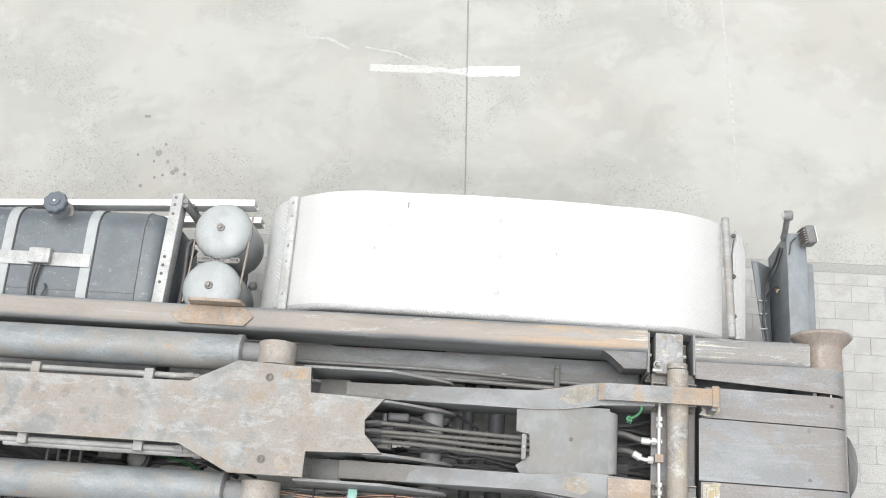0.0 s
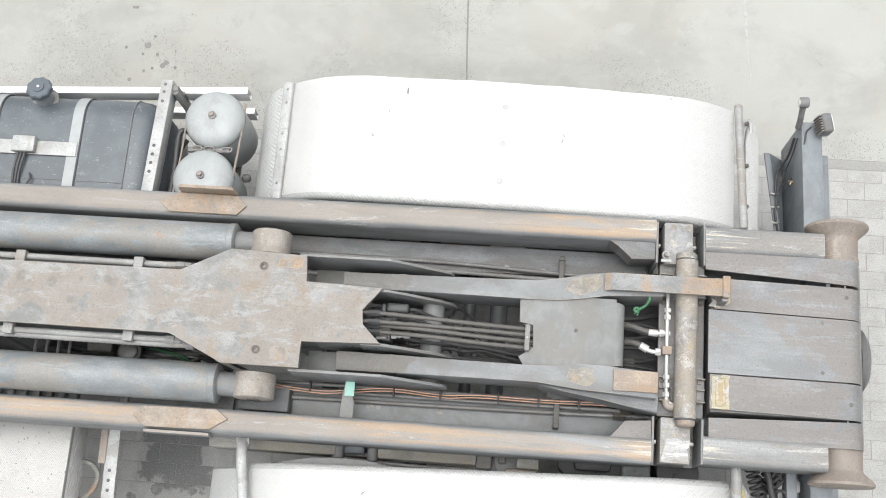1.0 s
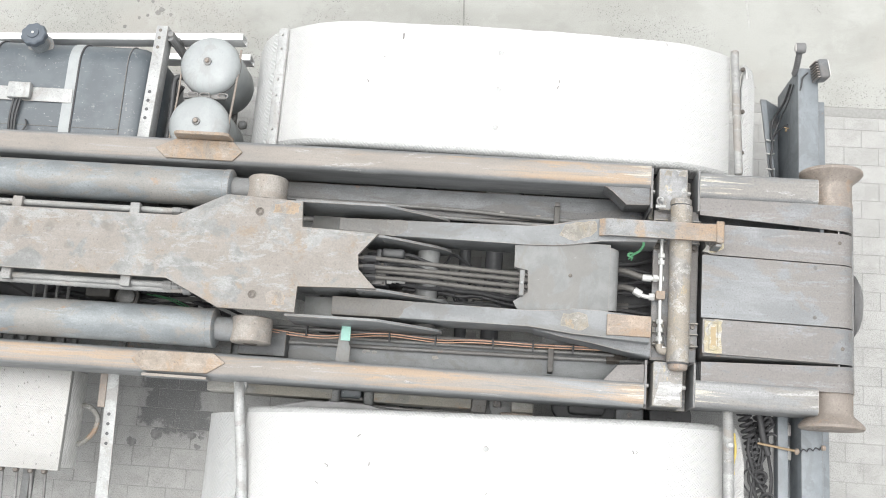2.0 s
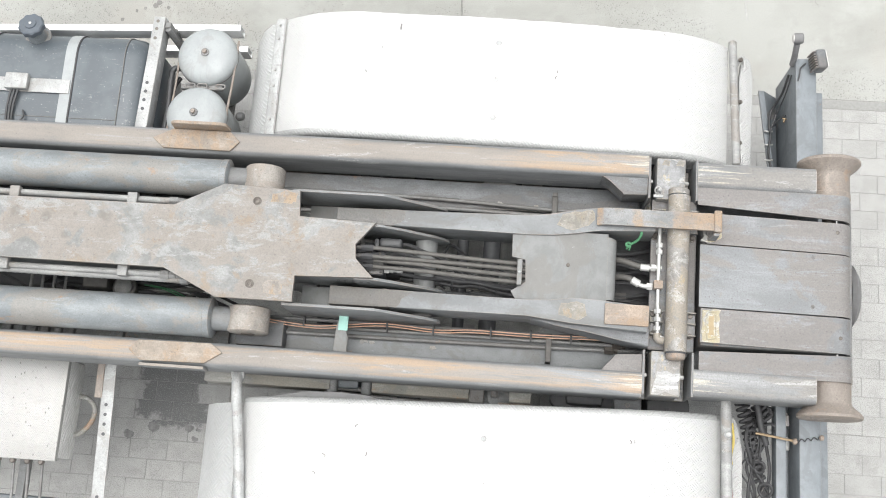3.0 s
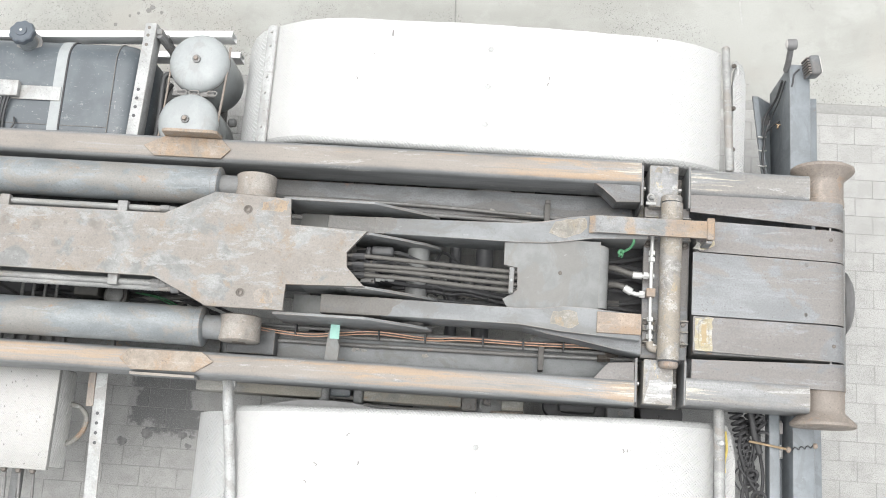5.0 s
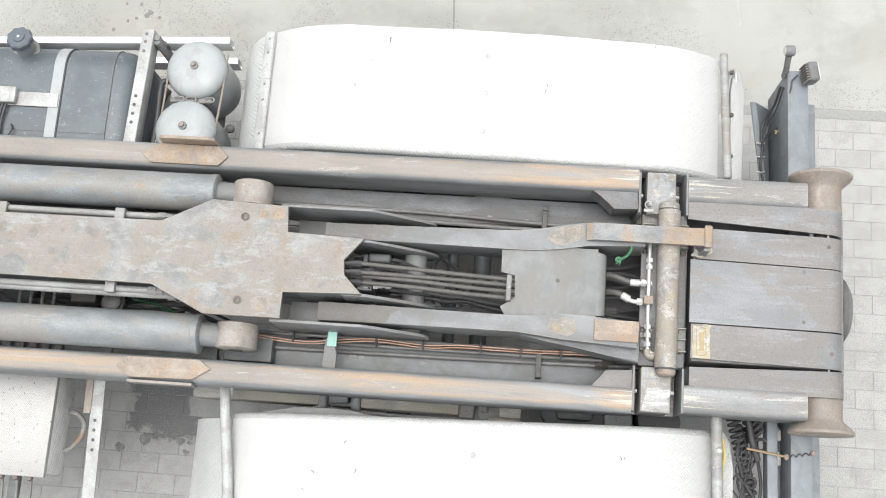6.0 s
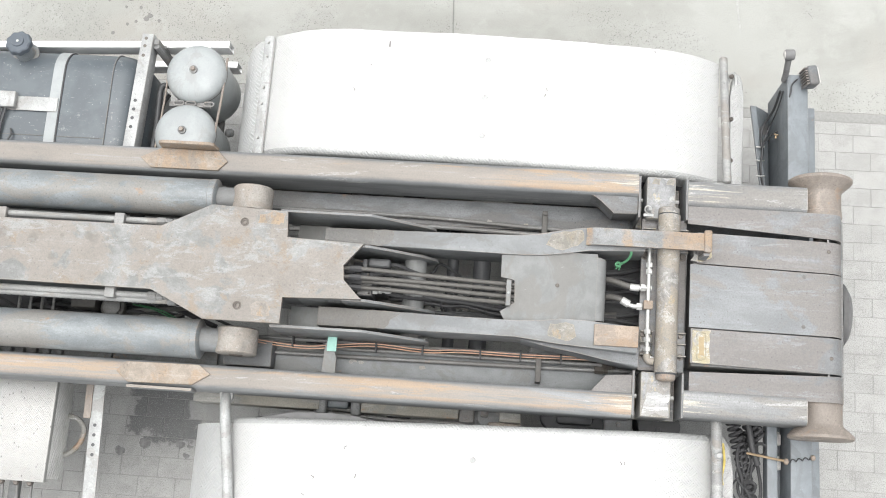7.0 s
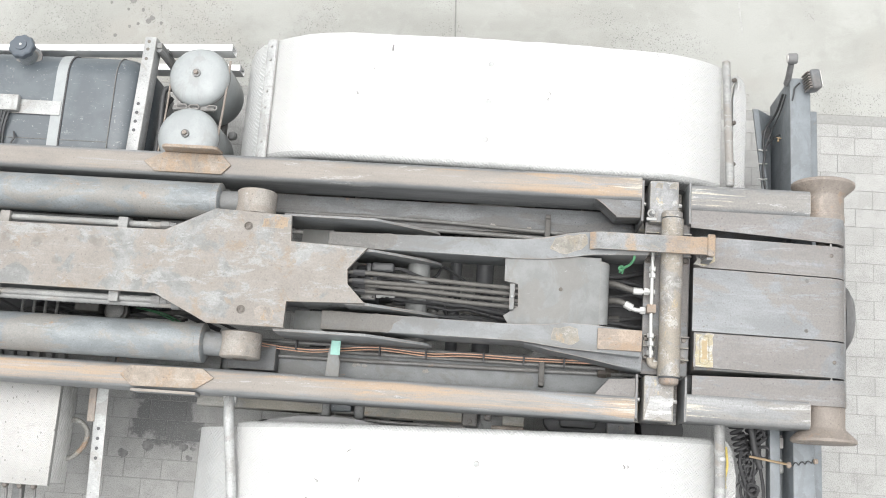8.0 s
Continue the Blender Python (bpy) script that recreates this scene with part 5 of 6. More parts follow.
part("edge_angle", joined(sheet([(-0.835, 1.118), (-0.815, 1.132), (-0.79, 1.132), (-0.784, 1.127)], lambda x: (0.572, 1.165), 0.012)), M_GALV, fn, "grey edge angle")
for y in (0.65, 0.82, 0.90, 1.06, 1.13):
    bolt(fn, -0.812, y, 1.130, 0.005, 0.005, mat=M_GALV)
tail = part("rear_tube", rod((1.352, 1.168, 1.11), (1.376, 0.55, 1.13), 0.019, 20), M_JIBPIPE, fn, "grey rear stay tube")
for y in (0.66, 0.86, 1.07):
    part("tube_bolt", nut((1.385, y, 1.12), (0.6, 0, 0.8), 0.011, 0.014), M_BOLT, tail)
part("rear_flap", prism([(1.390, 0.56), (1.456, 0.56), (1.455, 1.00), (1.450, 1.065), (1.440, 1.098), (1.425, 1.11), (1.410, 1.10), (1.400, 1.065), (1.394, 1.0)], 1.03, 1.075, "z", 0.016), M_TAIL, fn, "dull tread plate rear flap")
part("flap_arm", tube([(1.372, 1.05, 1.09), (1.390, 1.085, 1.09), (1.405, 1.10, 1.085), (1.418, 1.08, 1.075), (1.420, 1.03, 1.06)], 0.011, 8, 5), M_GALV, fn)
front_stay = part("stay_tube", tube([(-0.83, -0.50, 1.09), (-0.827, -0.56, 1.11), (-0.820, -0.62, 1.14), (-0.800, -0.75, 1.15), (-0.770, -0.95, 1.15), (-0.745, -1.15, 1.15), (-0.73, -1.30, 1.10)], 0.024, 14, 6), M_GALV, fs, "pale bent stay tube")
part("flattened_end", prism([(-0.865, -0.495), (-0.80, -0.495), (-0.793, -0.575), (-0.807, -0.60), (-0.845, -0.60), (-0.858, -0.57)], 1.095, 1.125, "z", 0.012), M_GALV, front_stay)
stay = part("stay_tube", tube([(1.345, -0.42, 1.05), (1.343, -0.52, 1.13), (1.347, -0.66, 1.145), (1.352, -0.85, 1.145), (1.358, -1.05, 1.14), (1.36, -1.3, 1.10)], 0.024, 14, 6), M_JIBPIPE, fs, "pale bent stay tube")
part("stay_bolt", lathe([(0, 0.018), (0.005, 0.016), (0.012, 0.010)], (1.352, -0.68, 1.165), (0, 0, 1), 16), M_GALV, stay)
part("rear_flap", prism([(1.372, -0.60), (1.40, -0.585), (1.43, -0.64), (1.44, -0.74), (1.455, -1.28), (1.38, -1.28)], 0.99, 1.03, "z", 0.012), M_TAIL, fs)
part("inner_arch", prism([(-0.695, -0.659), (-0.641, -0.637), (-0.515, -0.616), (-0.362, -0.61), (-0.234, -0.616), (-0.132, -0.629), (-0.13, -0.649), (-0.358, -0.655), (-0.611, -0.673)], 1.05, 1.11, "z", 0.012), M_BUFFER, fs, "dusty grey rubber arch behind the sheet")
part("yellow_wire", tube([(1.392, -0.62, 1.045), (1.398, -0.70, 1.05), (1.388, -0.76, 1.05), (1.392, -0.80, 1.045)], 0.006, 8, 6), M_YELLOW, fs)
part("red_wire", tube([(1.390, -0.78, 1.045), (1.388, -0.85, 1.05), (1.396, -0.95, 1.048), (1.40, -1.1, 1.045)], 0.005, 8, 6), M_RED, fs)


# ---- fuel tank with straps, cap, cover strip and cables ----
TX0, TX1, TY0, TY1, TZ0, TZ1, TR = -3.0, -1.425, 0.50, 1.105, 0.46, 1.03, 0.13


def tank_outline(grow=0.0, n=9):
    out = []
    for cy, cz, a0 in ((TY1 - TR, TZ1 - TR, 0), (TY0 + TR, TZ1 - TR, 90), (TY0 + TR, TZ0 + TR, 180), (TY1 - TR, TZ0 + TR, 270)):
        for k in range(n):
            a = radians(a0 + 90 * k / (n - 1))
            out.append((cy + (TR + grow) * math.cos(a), cz + (TR + grow) * math.sin(a)))
    return out


def tank_body():
    bm = bmesh.new()
    rings = []
    cy, cz = (TY0 + TY1) / 2, (TZ0 + TZ1) / 2
    r = 0.15
    stations = [(TX0, r), (TX0 + 0.08, 0), (TX1 - 0.2, 0), (TX1 - r, 0)] + [(TX1 - r + r * math.sin(radians(a)), r - r * math.cos(radians(a))) for a in (15, 30, 45, 60, 75, 90)]
    for x, inset in stations:
        ky, kz = 1 - inset / (TY1 - cy), 1 - inset / (TZ1 - cz)
        rings.append([bm.verts.new((x, cy + (y - cy) * ky, cz + (z - cz) * kz)) for y, z in tank_outline()])
    n = len(rings[0])
    for a, b in zip(rings, rings[1:]):
        for i in range(n):
            bm.faces.new((a[i], a[(i + 1) % n], b[(i + 1) % n], b[i]))
    bm.faces.new(rings[0][::-1])
    bm.faces.new(rings[-1])
    return bm


def strap(x0, x1):
    bm = bmesh.new()
    loops = [[bm.verts.new((x, y, z)) for y, z in tank_outline(g)] for x, g in ((x0, 0.001), (x0, 0.006), (x1, 0.006), (x1, 0.001))]
    n = len(loops[0])
    for a, b in zip(loops, loops[1:] + loops[:1]):
        for i in range(n):
            bm.faces.new((a[i], a[(i + 1) % n], b[(i + 1) % n], b[i]))
    return bm


tank = thing("fuel_tank", (-2.2, 0.8, 0.46), "dark grey scuffed fuel tank with pale straps", "fuel tank")
body = part("tank_body", tank_body(), M_TANK, tank)
part("weld_seam", strap(-1.596, -1.591), M_SEAM, body)
part("weld_seam", box(-3.0, -1.597, 0.634, 0.638, 1.028, 1.0325, 0.001), M_SEAM, body)
for x in (-1.892, -2.325, -2.8):
    st = part("strap", strap(x, x + 0.052), M_AIR, tank, "pale grey steel strap")
    part("strap_rubber", strap(x + 0.0525, x + 0.060), M_RUBBER, st)
cover = part("cover_strip", joined(box(-2.40, -1.845, 0.757, 0.829, 1.0365, 1.042, 0.002), box(-2.160, -2.045, 0.760, 0.842, 1.040, 1.078, 0.008)), M_GALV, tank, "white metal cover strip")
for i, dx in enumerate((0, 0.018, 0.036)):
    part("sender_cable", tube([(-2.128 + dx, 0.775, 1.055), (-2.13 + dx * 0.9, 0.74, 1.055), (-2.138 + dx * 0.8, 0.66, 1.048), (-2.136 + dx * 0.8, 0.56, 1.035), (-2.13 + dx, 0.46, 1.02)], 0.006, 8, 6), M_CABLE, cover)
part("loose_cable", tube([(-2.06, 0.66, 1.04), (-2.048, 0.63, 1.05), (-2.06, 0.60, 1.05), (-2.068, 0.55, 1.04)], 0.005, 8, 6), M_CABLE, cover)
way = Vector((0.02, 0.18, 1)).normalized()
seat = Vector((-2.058, 1.060, 0.995))
filler = part("filler_neck", lathe([(0, 0.062), (0.012, 0.064), (0.016, 0.048), (0.10, 0.048), (0.101, 0.04)], seat, way, 28), M_BARREL, tank)


def lobed_cap(start, direction, r, h):
    bm = lathe([(0, r * 0.92), (0.004, r), (h - 0.006, r), (h, r * 0.9), (h + 0.002, r * 0.3)], start, direction, 48)
    for v in bm.verts:
        rel = v.co - start
        along = direction * rel.dot(direction)
        out = rel - along
        if out.length > r * 0.85:
            side = direction.orthogonal().normalized()
            a = math.atan2(out.dot(direction.cross(side)), out.dot(side))
            v.co = start + along + out * (1 + 0.05 * math.cos(9 * a))
    return bm


cap = part("filler_cap", lobed_cap(seat + way * 0.088, way, 0.061, 0.036), M_CAP, filler, "dark blue-grey plastic filler cap")
part("key_flap", lathe([(0, 0.030), (0.006, 0.028), (0.007, 0.01)], seat + way * 0.125, way, 24), M_CAP, cap)
part("key_lock", lathe([(0, 0.007), (0.002, 0.006)], seat + way * 0.132, way, 14), M_ZINC, cap)

# the perforated beams that carry the side guard
beam_n = thing("support_beam", (-1.445, 0.6, 0.9), "pale galvanised perforated support beam beside the fuel tank", "beam", "support beams")


def perforated(y0, y1, x0, x1, half, z, side):
    """A flat bar, uncut under its hole discs, and a turned-down side."""
    bm = joined(prism([(x0 - half, y0), (x0 + half, y0), (x1 + half, y1), (x1 - half, y1)], z - 0.008, z, "z", 0.002),
                prism([(x0 + side * (half - 0.006), y0), (x0 + side * half, y0), (x1 + side * half, y1), (x1 + side * (half - 0.006), y1)], z - 0.09, z - 0.0085, "z", 0.001))
    return bm


nb = part("beam_body", perforated(0.43, 1.185, -1.468, -1.440, 0.029, 1.045, 1), M_GALV, beam_n)
# thin dark discs on the bar stand in for shaded holes
for y in (0.70, 0.745, 0.79, 0.835, 1.16, 1.12, 1.07):
    x = -1.468 + (y - 0.43) * 0.037
    part("hole_disc", lathe([(0, 0.0085), (0.0015, 0.0085)], (x - 0.006, y, 1.0445), (0, 0, 1), 14), M_BLACK if y < 1 else M_BOLT, nb)
part("beam_post", box(-1.47, -1.41, 0.43, 0.47, 0.76, 1.036, 0.004), M_GALV, beam_n)
part("strut", tube([(-1.40, 1.13, 1.02), (-1.375, 1.10, 0.85), (-1.36, 1.06, 0.60)], 0.016, 8, 4), M_CHASSIS, beam_n)
part("guard_hanger", box(-1.425, -1.385, 1.135, 1.165, 0.62, 1.03, 0.006), M_SHIELD, beam_n)
beam_s = thing("support_beam", (-1.445, -0.6, 0.9), "weathered galvanised perforated support beam beside the tool box", "beam", "support beams")
sb = part("beam_body", perforated(-1.40, -0.42, -1.440, -1.480, 0.030, 0.955, -1), M_GALV, beam_s)
part("rust_strip", prism([(-1.530, -0.70), (-1.495, -0.70), (-1.503, -0.43), (-1.537, -0.43)], 0.951, 0.961, "z", 0.003), M_ROLLER, beam_s, "rust brown strip")
# black discs again in place of shaded holes
for y in (-0.73, -0.775, -0.82, -0.865, -1.15, -1.19):
    part("hole_disc", lathe([(0, 0.008), (0.0015, 0.008)], (-1.480 + (-0.42 - y) * 0.0408 - 0.003, y, 0.9545), (0, 0, 1), 14), M_BLACK, sb)
part("beam_post", box(-1.47, -1.42, -0.46, -0.42, 0.76, 0.946, 0.004), M_GALV, beam_s)

# side guard: two aluminium rails, a little splayed
for z, x1, y, y_west in ((0.93, -1.062, 1.196, 1.138), (0.66, -1.085, 1.196, 1.15)):
    g = thing("side_guard_rail", (-2, y, z), "bare aluminium side guard rail with open end", "side guard", "side guard rails")
    def bar(a, b, z0, z1):
        k = (y - y_west) / (x1 + 2.29)
        far_y = y + k * (-3.4 - x1)
        return prism([(-3.4, far_y + a), (x1, y + a), (x1, y + b), (-3.4, far_y + b)], z0, z1, "z", 0.001)
    part("profile", joined(bar(-0.017, -0.013, z - 0.095, z), bar(0.013, 0.017, z - 0.095, z), bar(-0.0125, 0.0125, z - 0.005, z), bar(-0.0125, 0.0125, z - 0.095, z - 0.09)), M_ALU, g)
    part("hanger_plate", box(-1.43, -1.38, y - 0.043, y - 0.0225, z - 0.06, z + 0.005, 0.003), M_SHIELD, g)


# ---- air tanks standing beside the fender ----
def air_tank(x, y, zt, h, r, label):
    a = thing("air_tank", (x, y, zt - h), label, "air tank", "air tanks")
    dome = [(h - 0.05 + 0.05 * math.sin(radians(t)), r * (0.001 + math.cos(radians(t)) ** 0.5)) for t in (0, 15, 30, 45, 60, 75, 84, 89)]
    foot = [(0.05 - 0.05 * math.sin(radians(t)), r * (0.001 + math.cos(radians(t)) ** 0.5)) for t in (89, 84, 75, 60, 45, 30, 15)]
    can = part("vessel", lathe(foot + [(0.05, r), (0.06, r), (h - 0.06, r)] + dome, (x, y, zt - h), (0, 0, 1), 56), M_AIR, a)
    part("weld_ring", lathe([(0, r + 0.0005), (0.003, r + 0.002), (0.008, r + 0.002), (0.011, r + 0.0005)], (x, y, zt - 0.066), (0, 0, 1), 56), M_TUBE, can)
    port = part("port", lathe([(0, 0.020), (0.012, 0.020), (0.014, 0.016)], (x - 0.003, y + 0.005, zt - 0.004), (0, 0, 1), 20), M_TUBE, can)
    part("plug", joined(nut((x - 0.003, y + 0.005, zt + 0.008), (0, 0, 1), 0.012, 0.016)), M_ROLLER, port)
    return a


air_tank(-1.190, 1.006, 1.035, 0.40, 0.150, "pale grey air tank standing on end")
air_tank(-1.209, 0.694, 1.035, 0.40, 0.150, "pale grey air tank half under the rail lug")
hold = thing("tank_bracket", (-1.2, 0.84, 0.6), "grey steel bracket and stay rods between the air tanks", "bracket")
part("bracket_plate", joined(box(-1.31, -1.10, 0.836, 0.862, 0.955, 0.985, 0.006), box(-1.30, -1.26, 0.42, 1.13, 0.60, 0.64, 0.005), box(-1.17, -1.13, 0.42, 1.13, 0.60, 0.64, 0.005)), M_TUBE, hold)
for x in (-1.275, -1.215, -1.125):
    part("slot_eye", tube([(x, 0.838, 1.0), (x + 0.035, 0.838, 1.002), (x + 0.042, 0.848, 1.002), (x + 0.035, 0.858, 1.002), (x, 0.858, 1.0), (x - 0.007, 0.848, 1.0), (x, 0.838, 1.0)], 0.004, 6, 4), M_SHIELD, hold)
part("stay_rod", tube([(-1.046, 1.10, 0.985), (-1.052, 0.9, 0.985), (-1.066, 0.7, 0.985), (-1.076, 0.55, 0.98)], 0.006, 8, 5), M_ROLLER, hold)
part("stay_rod", tube([(-1.335, 1.02, 0.98), (-1.338, 0.85, 0.98), (-1.352, 0.62, 0.98)], 0.005, 8, 5), M_ROLLER, hold)
part("air_hose", tube([(-1.335, 0.96, 0.93), (-1.365, 0.95, 0.95), (-1.378, 0.90, 0.94), (-1.378, 0.75, 0.93), (-1.388, 0.55, 0.92)], 0.014, 10, 6), M_CABLE, hold)
part("air_hose", tube([(-1.35, 0.93, 0.88), (-1.382, 0.88, 0.86), (-1.394, 0.7, 0.88), (-1.40, 0.5, 0.86)], 0.011, 10, 6), M_RUBBER, hold)
part("drain_valve", lathe([(0, 0.01), (0.01, 0.022), (0.035, 0.022), (0.045, 0.012)], (-1.095, 0.80, 0.70), (1, 0.2, 0), 16), M_CHASSIS, hold)


# ---- tool box on the other side ----
tool = thing("tool_box", (-2.1, -0.77, 0.60), "white painted tread plate tool box, dirty and scratched", "tool box")
part("box_body", box(-2.75, -1.662, -0.995, -0.535, 0.80, 0.985, 0.006), M_BOX, tool)
# separate lighter panel: the brightness of this side is put into its colour
part("end_panel", box(-1.6615, -1.6535, -0.99, -0.54, 0.80, 0.984, 0.003), M_ENDPANEL, tool, "bare aluminium tread plate end panel, colour lightened for its dim side")
part("box_lid", box(-2.76, -1.648, -1.006, -0.53, 0.987, 1.02, 0.005), M_BOX, tool)
for x in (-1.93, -1.86, -1.79, -1.725):
    hinge = part("tie_rod", rod((x, -1.0, 0.97), (x + 0.005, -1.30, 0.93), 0.007, 10), M_TUBE, tool)
    part("rod_head", lathe([(0, 0.013), (0.015, 0.015), (0.022, 0.010)], (x, -1.012, 0.972), (0, 0, 1), 14), M_BOLT, hinge)
part("handle_loop", tube([(-1.665, -0.69, 0.82), (-1.615, -0.70, 0.81), (-1.578, -0.745, 0.80), (-1.588, -0.81, 0.80), (-1.625, -0.86, 0.81), (-1.665, -0.88, 0.82)], 0.013, 10, 6), M_OLIVE, tool, "dull grey-brown handle loop")
part("box_bracket", box(-2.6, -1.75, -0.95, -0.40, 0.74, 0.798, 0.005), M_CHASSIS, tool)


guard = thing("side_guard_rail", (-2.2, -1.206, 0.6), "dark blue-grey side guard rail beyond the tool box", "side guard")
part("profile", prism([(-3.4, -1.236), (-1.80, -1.236), (-1.80, -1.176), (-3.4, -1.176)], 0.56, 0.66, "z", 0.006), M_TANK, guard)
part("end_cap", box(-1.797, -1.788, -1.234, -1.178, 0.565, 0.655, 0.003), M_RUBBER, guard)
for x in (-2.6, -1.95):
    part("hanger", box(x, x + 0.04, -1.226, -0.96, 0.64, 0.70, 0.004), M_CHASSIS, guard)


# ---- rear bumper with lamps, cables and a tied wire ----
bump = thing("rear_bumper", (1.72, 0, 0.8), "blue-grey painted steel rear bumper beam", "bumper")
bump.rotation_euler.z = 0.012  # it stands slightly askew
part("beam", box(1.688, 1.786, -1.30, 1.148, 0.60, 1.0, 0.008), M_BUMPER, bump)
part("underrun_strip", box(1.787, 1.885, -1.30, 1.075, 0.62, 0.75, 0.006), M_BUMPER, bump)
lip = prism([(1.690, 0.600), (1.690, 0.610), (1.618, 0.708), (1.590, 0.712), (1.588, 0.702), (1.612, 0.698)], 0.44, 1.09, "y", 0.002)
for v in lip.verts:
    if v.co.z > 0.65:
        v.co.x += 0.11 * (1.09 - v.co.y) - 0.012
part("folded_lip", lip, M_BUMPER, bump, "folded lower lip that carries the wiring")
part("channel", joined(box(1.590, 1.636, -1.30, -0.46, 0.90, 0.985, 0.004), box(1.637, 1.687, -1.30, -0.46, 0.80, 0.82, 0.003)), M_BUMPER, bump)
for y in (-0.575, -0.685, -1.02):
    part("plug_socket", joined(box(1.640, 1.68, y - 0.026, y + 0.026, 0.825, 0.87, 0.006), rod((1.645, y - 0.04, 0.85), (1.672, y + 0.036, 0.85), 0.008, 10)), M_ZINC if y < -0.6 else M_LENS, bump)
for y in (0.87, 0.80, 0.72, 0.60):
    part("wire_clip", tube([(1.603, y, 0.722), (1.625, y - 0.004, 0.728), (1.645, y + 0.004, 0.712)], 0.0045, 6, 4), M_ZINC, bump)
part("lip_cable", tube([(1.680, 1.10, 0.90), (1.672, 1.04, 0.80), (1.640, 0.98, 0.72), (1.625, 0.90, 0.73), (1.632, 0.84, 0.73), (1.622, 0.76, 0.73), (1.640, 0.66, 0.71), (1.648, 0.55, 0.70)], 0.006, 8, 6), M_CABLE, bump)
part("lip_cable", tube([(1.682, 1.08, 0.95), (1.676, 1.02, 0.86), (1.660, 0.96, 0.76), (1.632, 0.88, 0.74)], 0.0035, 8, 6), M_CABLE, bump)
part("lip_cable", tube([(1.684, 0.92, 0.82), (1.668, 0.915, 0.80), (1.640, 0.89, 0.75), (1.628, 0.86, 0.735)], 0.0045, 8, 6), M_CABLE, bump)
part("bulb_holder", joined(rod((1.664, 0.902, 0.83), (1.688, 0.898, 0.83), 0.003, 10), rod((1.676, 0.896, 0.83), (1.672, 0.880, 0.83), 0.0055, 10)), M_BRASS, bump)


def work_lamp():
    w = thing("work_lamp", (1.77, 1.12, 1.0), "small grey finned work lamp on the bumper", "lamp")
    m = pose(1.760, 1.112, 1.055, 0, 8, 10)
    housing = box(-0.014, 0.036, -0.048, 0.048, -0.038, 0.040, 0.012, 3)
    fins = joined(*[box(-0.028, -0.0145, -0.044 + 0.0128 * k, -0.0375 + 0.0128 * k, -0.034, 0.036, 0.001, 1) for k in range(7)])
    lens = box(0.0365, 0.041, -0.04, 0.04, -0.03, 0.032, 0.004, 2)
    for bm in (housing, fins, lens):
        bm.transform(m)
    hs = part("housing", housing, M_DARKGREY, w)
    part("fins", fins, M_DARKGREY, hs)
    part("lens", lens, M_LENS, hs)
    part("stem", rod((1.755, 1.11, 0.997), (1.766, 1.106, 1.03), 0.010, 12), M_BOLT, w)
    part("lead", tube([(1.72, 1.12, 1.005), (1.695, 1.09, 1.012), (1.690, 1.05, 1.006), (1.68, 1.0, 0.98)], 0.004, 8, 6), M_CABLE, w)


work_lamp()
marker = thing("marker_lamp", (1.66, 1.14, 0.98), "marker lamp on a flexible ribbed rubber arm", "lamp")
part("rubber_arm", tube([(1.668, 1.128, 0.96), (1.664, 1.142, 1.02), (1.656, 1.158, 1.08), (1.650, 1.172, 1.13)], 0.0135, 14, 7, 0.12), M_BUFFER, marker)
head = part("lamp_head", lathe([(0, 0.022), (0.005, 0.025), (0.038, 0.025), (0.043, 0.021)], (1.628, 1.180, 1.15), (1, 0.05, 0.05), 24), M_BUFFER, marker)
part("lens", lathe([(0, 0.012), (0.004, 0.020), (0.006, 0.020)], (1.622, 1.180, 1.15), (1, 0.05, 0.05), 20), M_LENS, head)

coil = thing("coiled_cable", (1.45, -0.55, 0.9), "black coiled trailer cable hanging by the bumper", "cable")


def helix(a, b, turns, r, wire):
    a, b = Vector(a), Vector(b)
    way = (b - a).normalized()
    side = way.orthogonal().normalized()
    up = way.cross(side)
    n = int(turns * 9)
    return tube([a + (b - a) * i / n + (side * math.cos(2 * math.pi * i / 9) + up * math.sin(2 * math.pi * i / 9)) * r for i in range(n + 1)], wire, 8, 1)


part("coil", helix((1.395, -0.42, 0.96), (1.475, -0.70, 0.93), 11, 0.026, 0.0085), M_RUBBER, coil)
part("coil", helix((1.53, -0.46, 0.90), (1.50, -0.62, 0.88), 6, 0.032, 0.009), M_RUBBER, coil)
part("straight_lead", tube([(1.44, -0.44, 0.99), (1.48, -0.53, 1.0), (1.50, -0.62, 0.99), (1.53, -0.70, 0.97)], 0.014, 10, 6), M_RUBBER, coil)
part("coil", helix((1.475, -0.70, 0.93), (1.515, -0.86, 0.92), 6, 0.022, 0.0085), M_RUBBER, coil)
part("coil", helix((1.49, -0.50, 0.95), (1.545, -0.58, 0.94), 4, 0.028, 0.009), M_RUBBER, coil)
for cx, cy, cr in ((1.52, -0.56, 0.030), (1.545, -0.63, 0.026), (1.50, -0.80, 0.024), (1.53, -0.90, 0.030)):
    part("loop", tube([(cx + cr * math.cos(a), cy + cr * math.sin(a), 0.96 + 0.012 * math.sin(2 * a)) for a in [k * math.pi / 4 for k in range(9)]], 0.007, 8, 3), M_RUBBER, coil)
rnd = random.Random(8)
harness = thing("wire_harness", (1.52, -0.8, 0.85), "tangled black wires and leads beside the bumper", "cable")
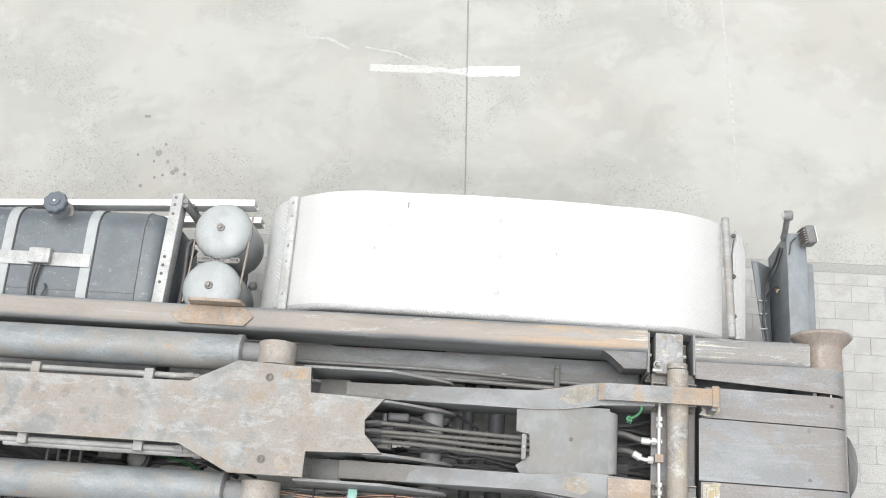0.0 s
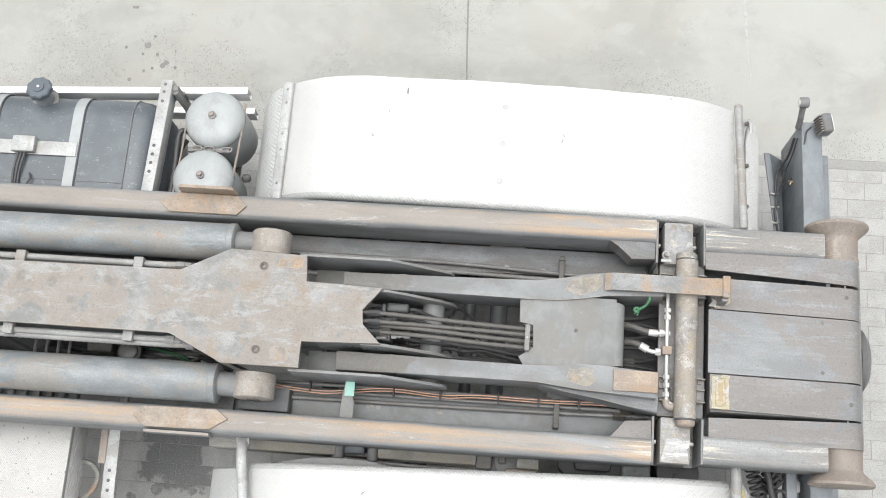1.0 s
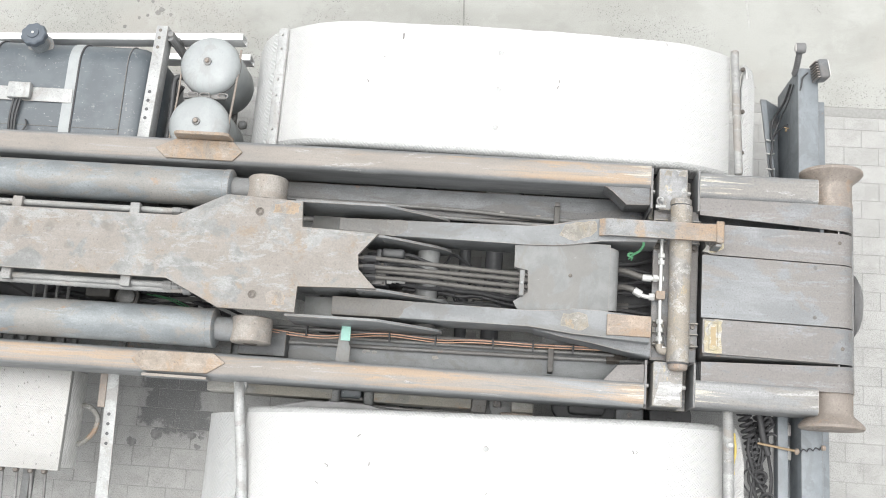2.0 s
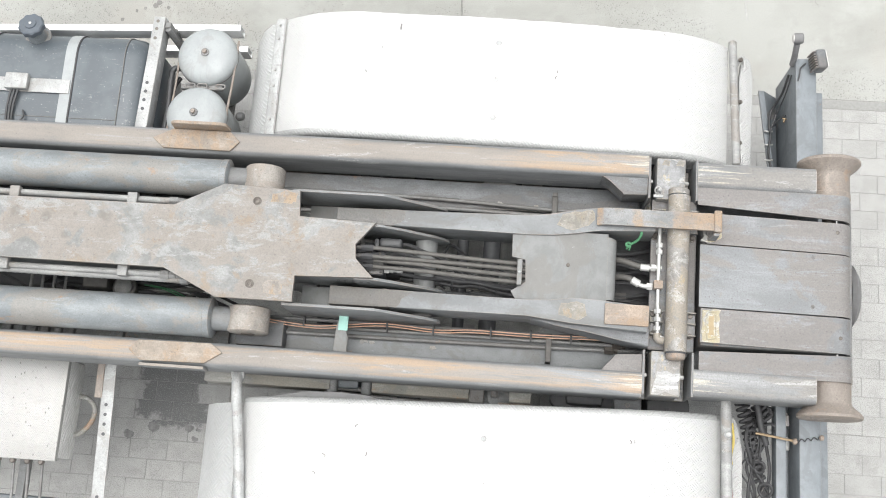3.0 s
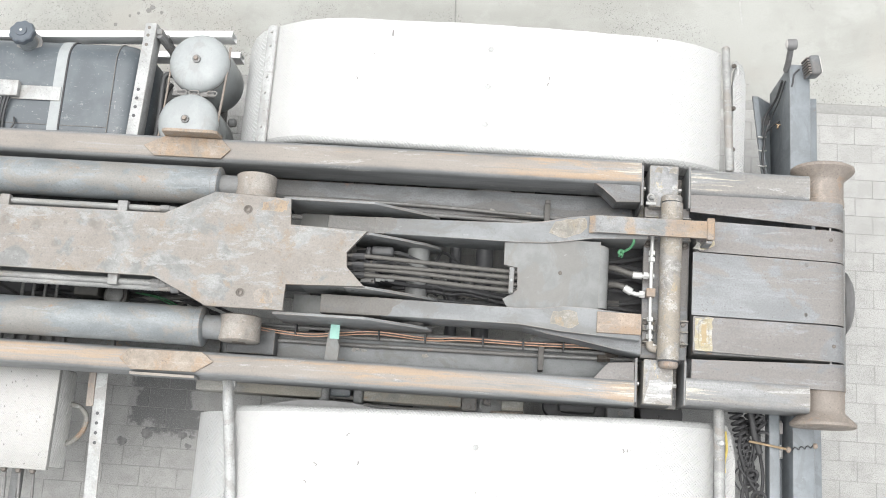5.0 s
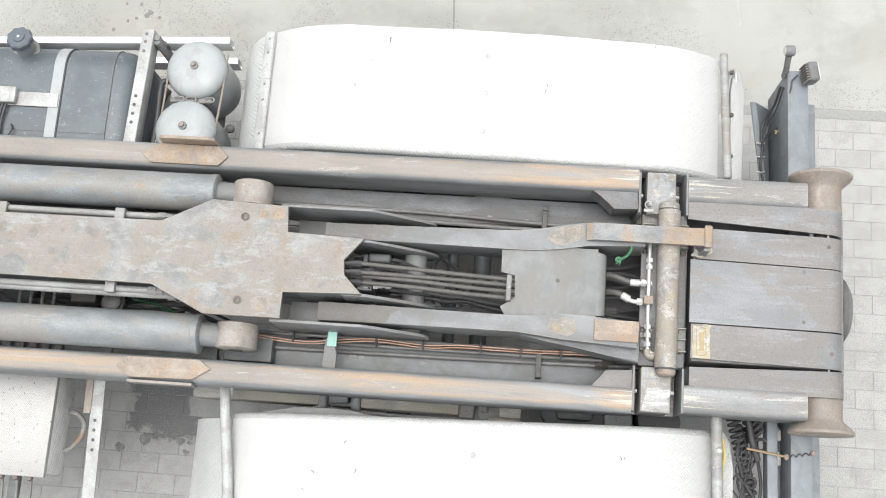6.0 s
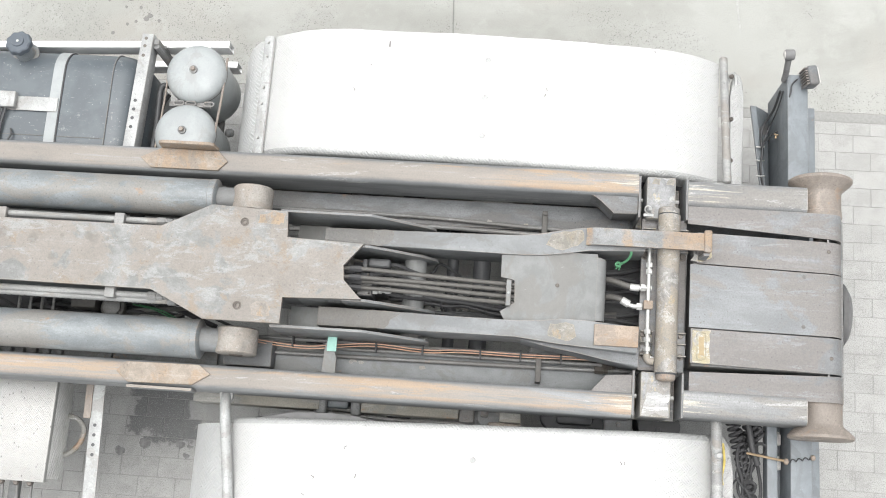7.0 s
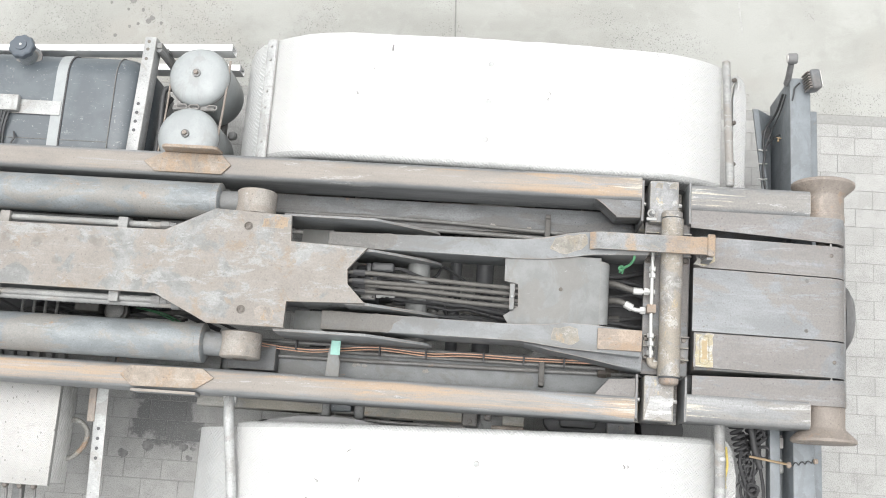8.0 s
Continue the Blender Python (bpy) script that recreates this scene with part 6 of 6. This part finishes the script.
for i in range(12):
    x, j = 1.50 + rnd.uniform(-0.035, 0.04), rnd.uniform(-0.06, 0.06)
    part("wire", tube([(x, -0.52 - rnd.uniform(0, 0.12), 0.93), (x + j, -0.68, 0.95 + rnd.uniform(-0.05, 0.03)), (x - 0.6 * j + rnd.uniform(-0.03, 0.03), -0.80, 0.93), (x + 0.02 + rnd.uniform(-0.03, 0.02), -0.93, 0.92), (x + 0.04 + rnd.uniform(-0.03, 0.02), -1.25, 0.88)], rnd.uniform(0.003, 0.008), 8, 5), M_RUBBER, harness)
part("thin_wire", tube([(1.455, -0.70, 0.95), (1.44, -0.76, 0.96), (1.50, -0.84, 0.96), (1.545, -0.90, 0.94)], 0.005, 8, 6), M_RUBBER, harness)
part("thin_wire", tube([(1.54, -0.86, 0.95), (1.50, -0.93, 0.94), (1.43, -1.0, 0.93)], 0.003, 6, 6), M_HOSE, harness)
# both cable things hang close to the bumper
for cables in (coil, harness):
    cables.location.x += 0.03
pin = thing("tied_rod", (1.6, -0.67, 1.0), "rusty rod tied to the bumper with twisted wire", "rod")
part("rod", tube([(1.505, -0.652, 1.0), (1.57, -0.662, 1.012), (1.64, -0.672, 1.012), (1.675, -0.676, 1.01)], 0.0055, 8, 5), M_BRASS, pin)
part("rod_end", lathe([(0, 0.008), (0.006, 0.014), (0.016, 0.014), (0.022, 0.006)], (1.664, -0.677, 1.012), (1, -0.1, 0), 12), M_RUST, pin)
part("twisted_wire", helix((1.68, -0.676, 1.012), (1.79, -0.655, 1.008), 4, 0.006, 0.0026), M_CABLE, pin)
part("wire_end", lathe([(0, 0.006), (0.004, 0.012), (0.016, 0.012), (0.02, 0.006)], (1.782, -0.655, 1.010), (1, 0.1, 0), 12), M_RUST, pin)


# ---- paving, piece by piece ----
edging = tagged(new("edging", finish("edging", box(-12, 12, 1.2825, EDGE_Y - 0.004, -0.12, -0.001, 0.003), M_EDGE)), "grey concrete edging strip along the yard", "edging", kind="structure")
GAP, TOP = 0.0027, 1.281
field = thing("pavement", (0, 0, 0), "grey rectangular concrete pavers in running bond, oil-stained", "pavement", kind="structure")


def paver_verts(w, d):
    c = 0.0012
    rings = ((0, -0.05), (0, -c), (c, 0))
    verts = []
    for inset, z in rings:
        x, y = w / 2 - inset, d / 2 - inset
        verts += [(-x, -y, z), (x, -y, z), (x, y, z), (-x, y, z)]
    faces = [(8, 9, 10, 11)]
    for r in (0, 4):
        for i in range(4):
            j = (i + 1) % 4
            faces.append((r + i, r + j, r + 4 + j, r + 4 + i))
    return verts, faces


def seen_well(x, y):
    return (-1.95 < x < -0.9 and -1.32 < y < -0.45) or (1.42 < x < 2.72 and -1.25 < y < 1.3) or (-1.5 < x < -0.95 and 0.55 < y < 1.3)


rnd = random.Random(2)
rest_v, rest_f = [], []
# two laid fields that meet under the truck: line of the first full row, row pitch, length, a joint, row parity, columns
for line, pitch, length, joint, odd, lo, hi in ((1.190, 0.107, 0.209, -1.550, 0, -40, 8), (1.206, 0.1035, 0.191, 2.191, 1, -11, 25)):
    meshes = {}
    for row in range(-1, 60):
        d = TOP - line if row < 0 else pitch
        y = (TOP + line) / 2 if row < 0 else line - pitch * (row + 0.5)
        shift = 0.0 if row % 2 == odd else length / 2
        key = row < 0
        if key not in meshes:
            verts, faces = paver_verts(length - GAP, d - GAP)
            me = bpy.data.meshes.new("cut_paver" if key else "paver")
            me.from_pydata(verts, [], faces)
            me.materials.append(M_PAVER)
            meshes[key] = (me, verts, faces)
        me, verts, faces = meshes[key]
        for col in range(lo, hi):
            x = joint + shift + length * (col + 0.5)
            dz, tilt_x, tilt_y = rnd.uniform(-0.0012, 0), rnd.uniform(-0.45, 0.45), rnd.uniform(-0.35, 0.35)
            if seen_well(x, y):
                p = new("paver", me)
                p.parent = field
                p.matrix_basis = pose(x + rnd.uniform(-0.001, 0.001), y + rnd.uniform(-0.001, 0.001), dz, tilt_x, tilt_y, rnd.uniform(-0.3, 0.3))
            else:
                base = len(rest_v)
                rest_v += [(x + a, y + b, c + dz) for a, b, c in verts]
                rest_f += [tuple(base + i for i in f) for f in faces]
rest = bpy.data.meshes.new("far_pavers")
rest.from_pydata(rest_v, [], rest_f)
rest.materials.append(M_PAVERS)
far = new("far_pavers", rest)
far.parent = field
tagged(far, kind="stuff")
for x, y, r in ((-1.673, -0.821, 0.026), (-1.539, -0.774, 0.030), (-1.341, -0.766, 0.024), (-1.286, -0.775, 0.012), (-1.302, -0.825, 0.016)):
    drip = ragged([(x + r * math.cos(a), y + r * math.sin(a)) for a in [k * math.pi / 5 for k in range(10)]], -0.004, 0.0016, 0.006, 95)
    part("oil_spot", drip, M_DRIP, field, "soaked-in oil spot")
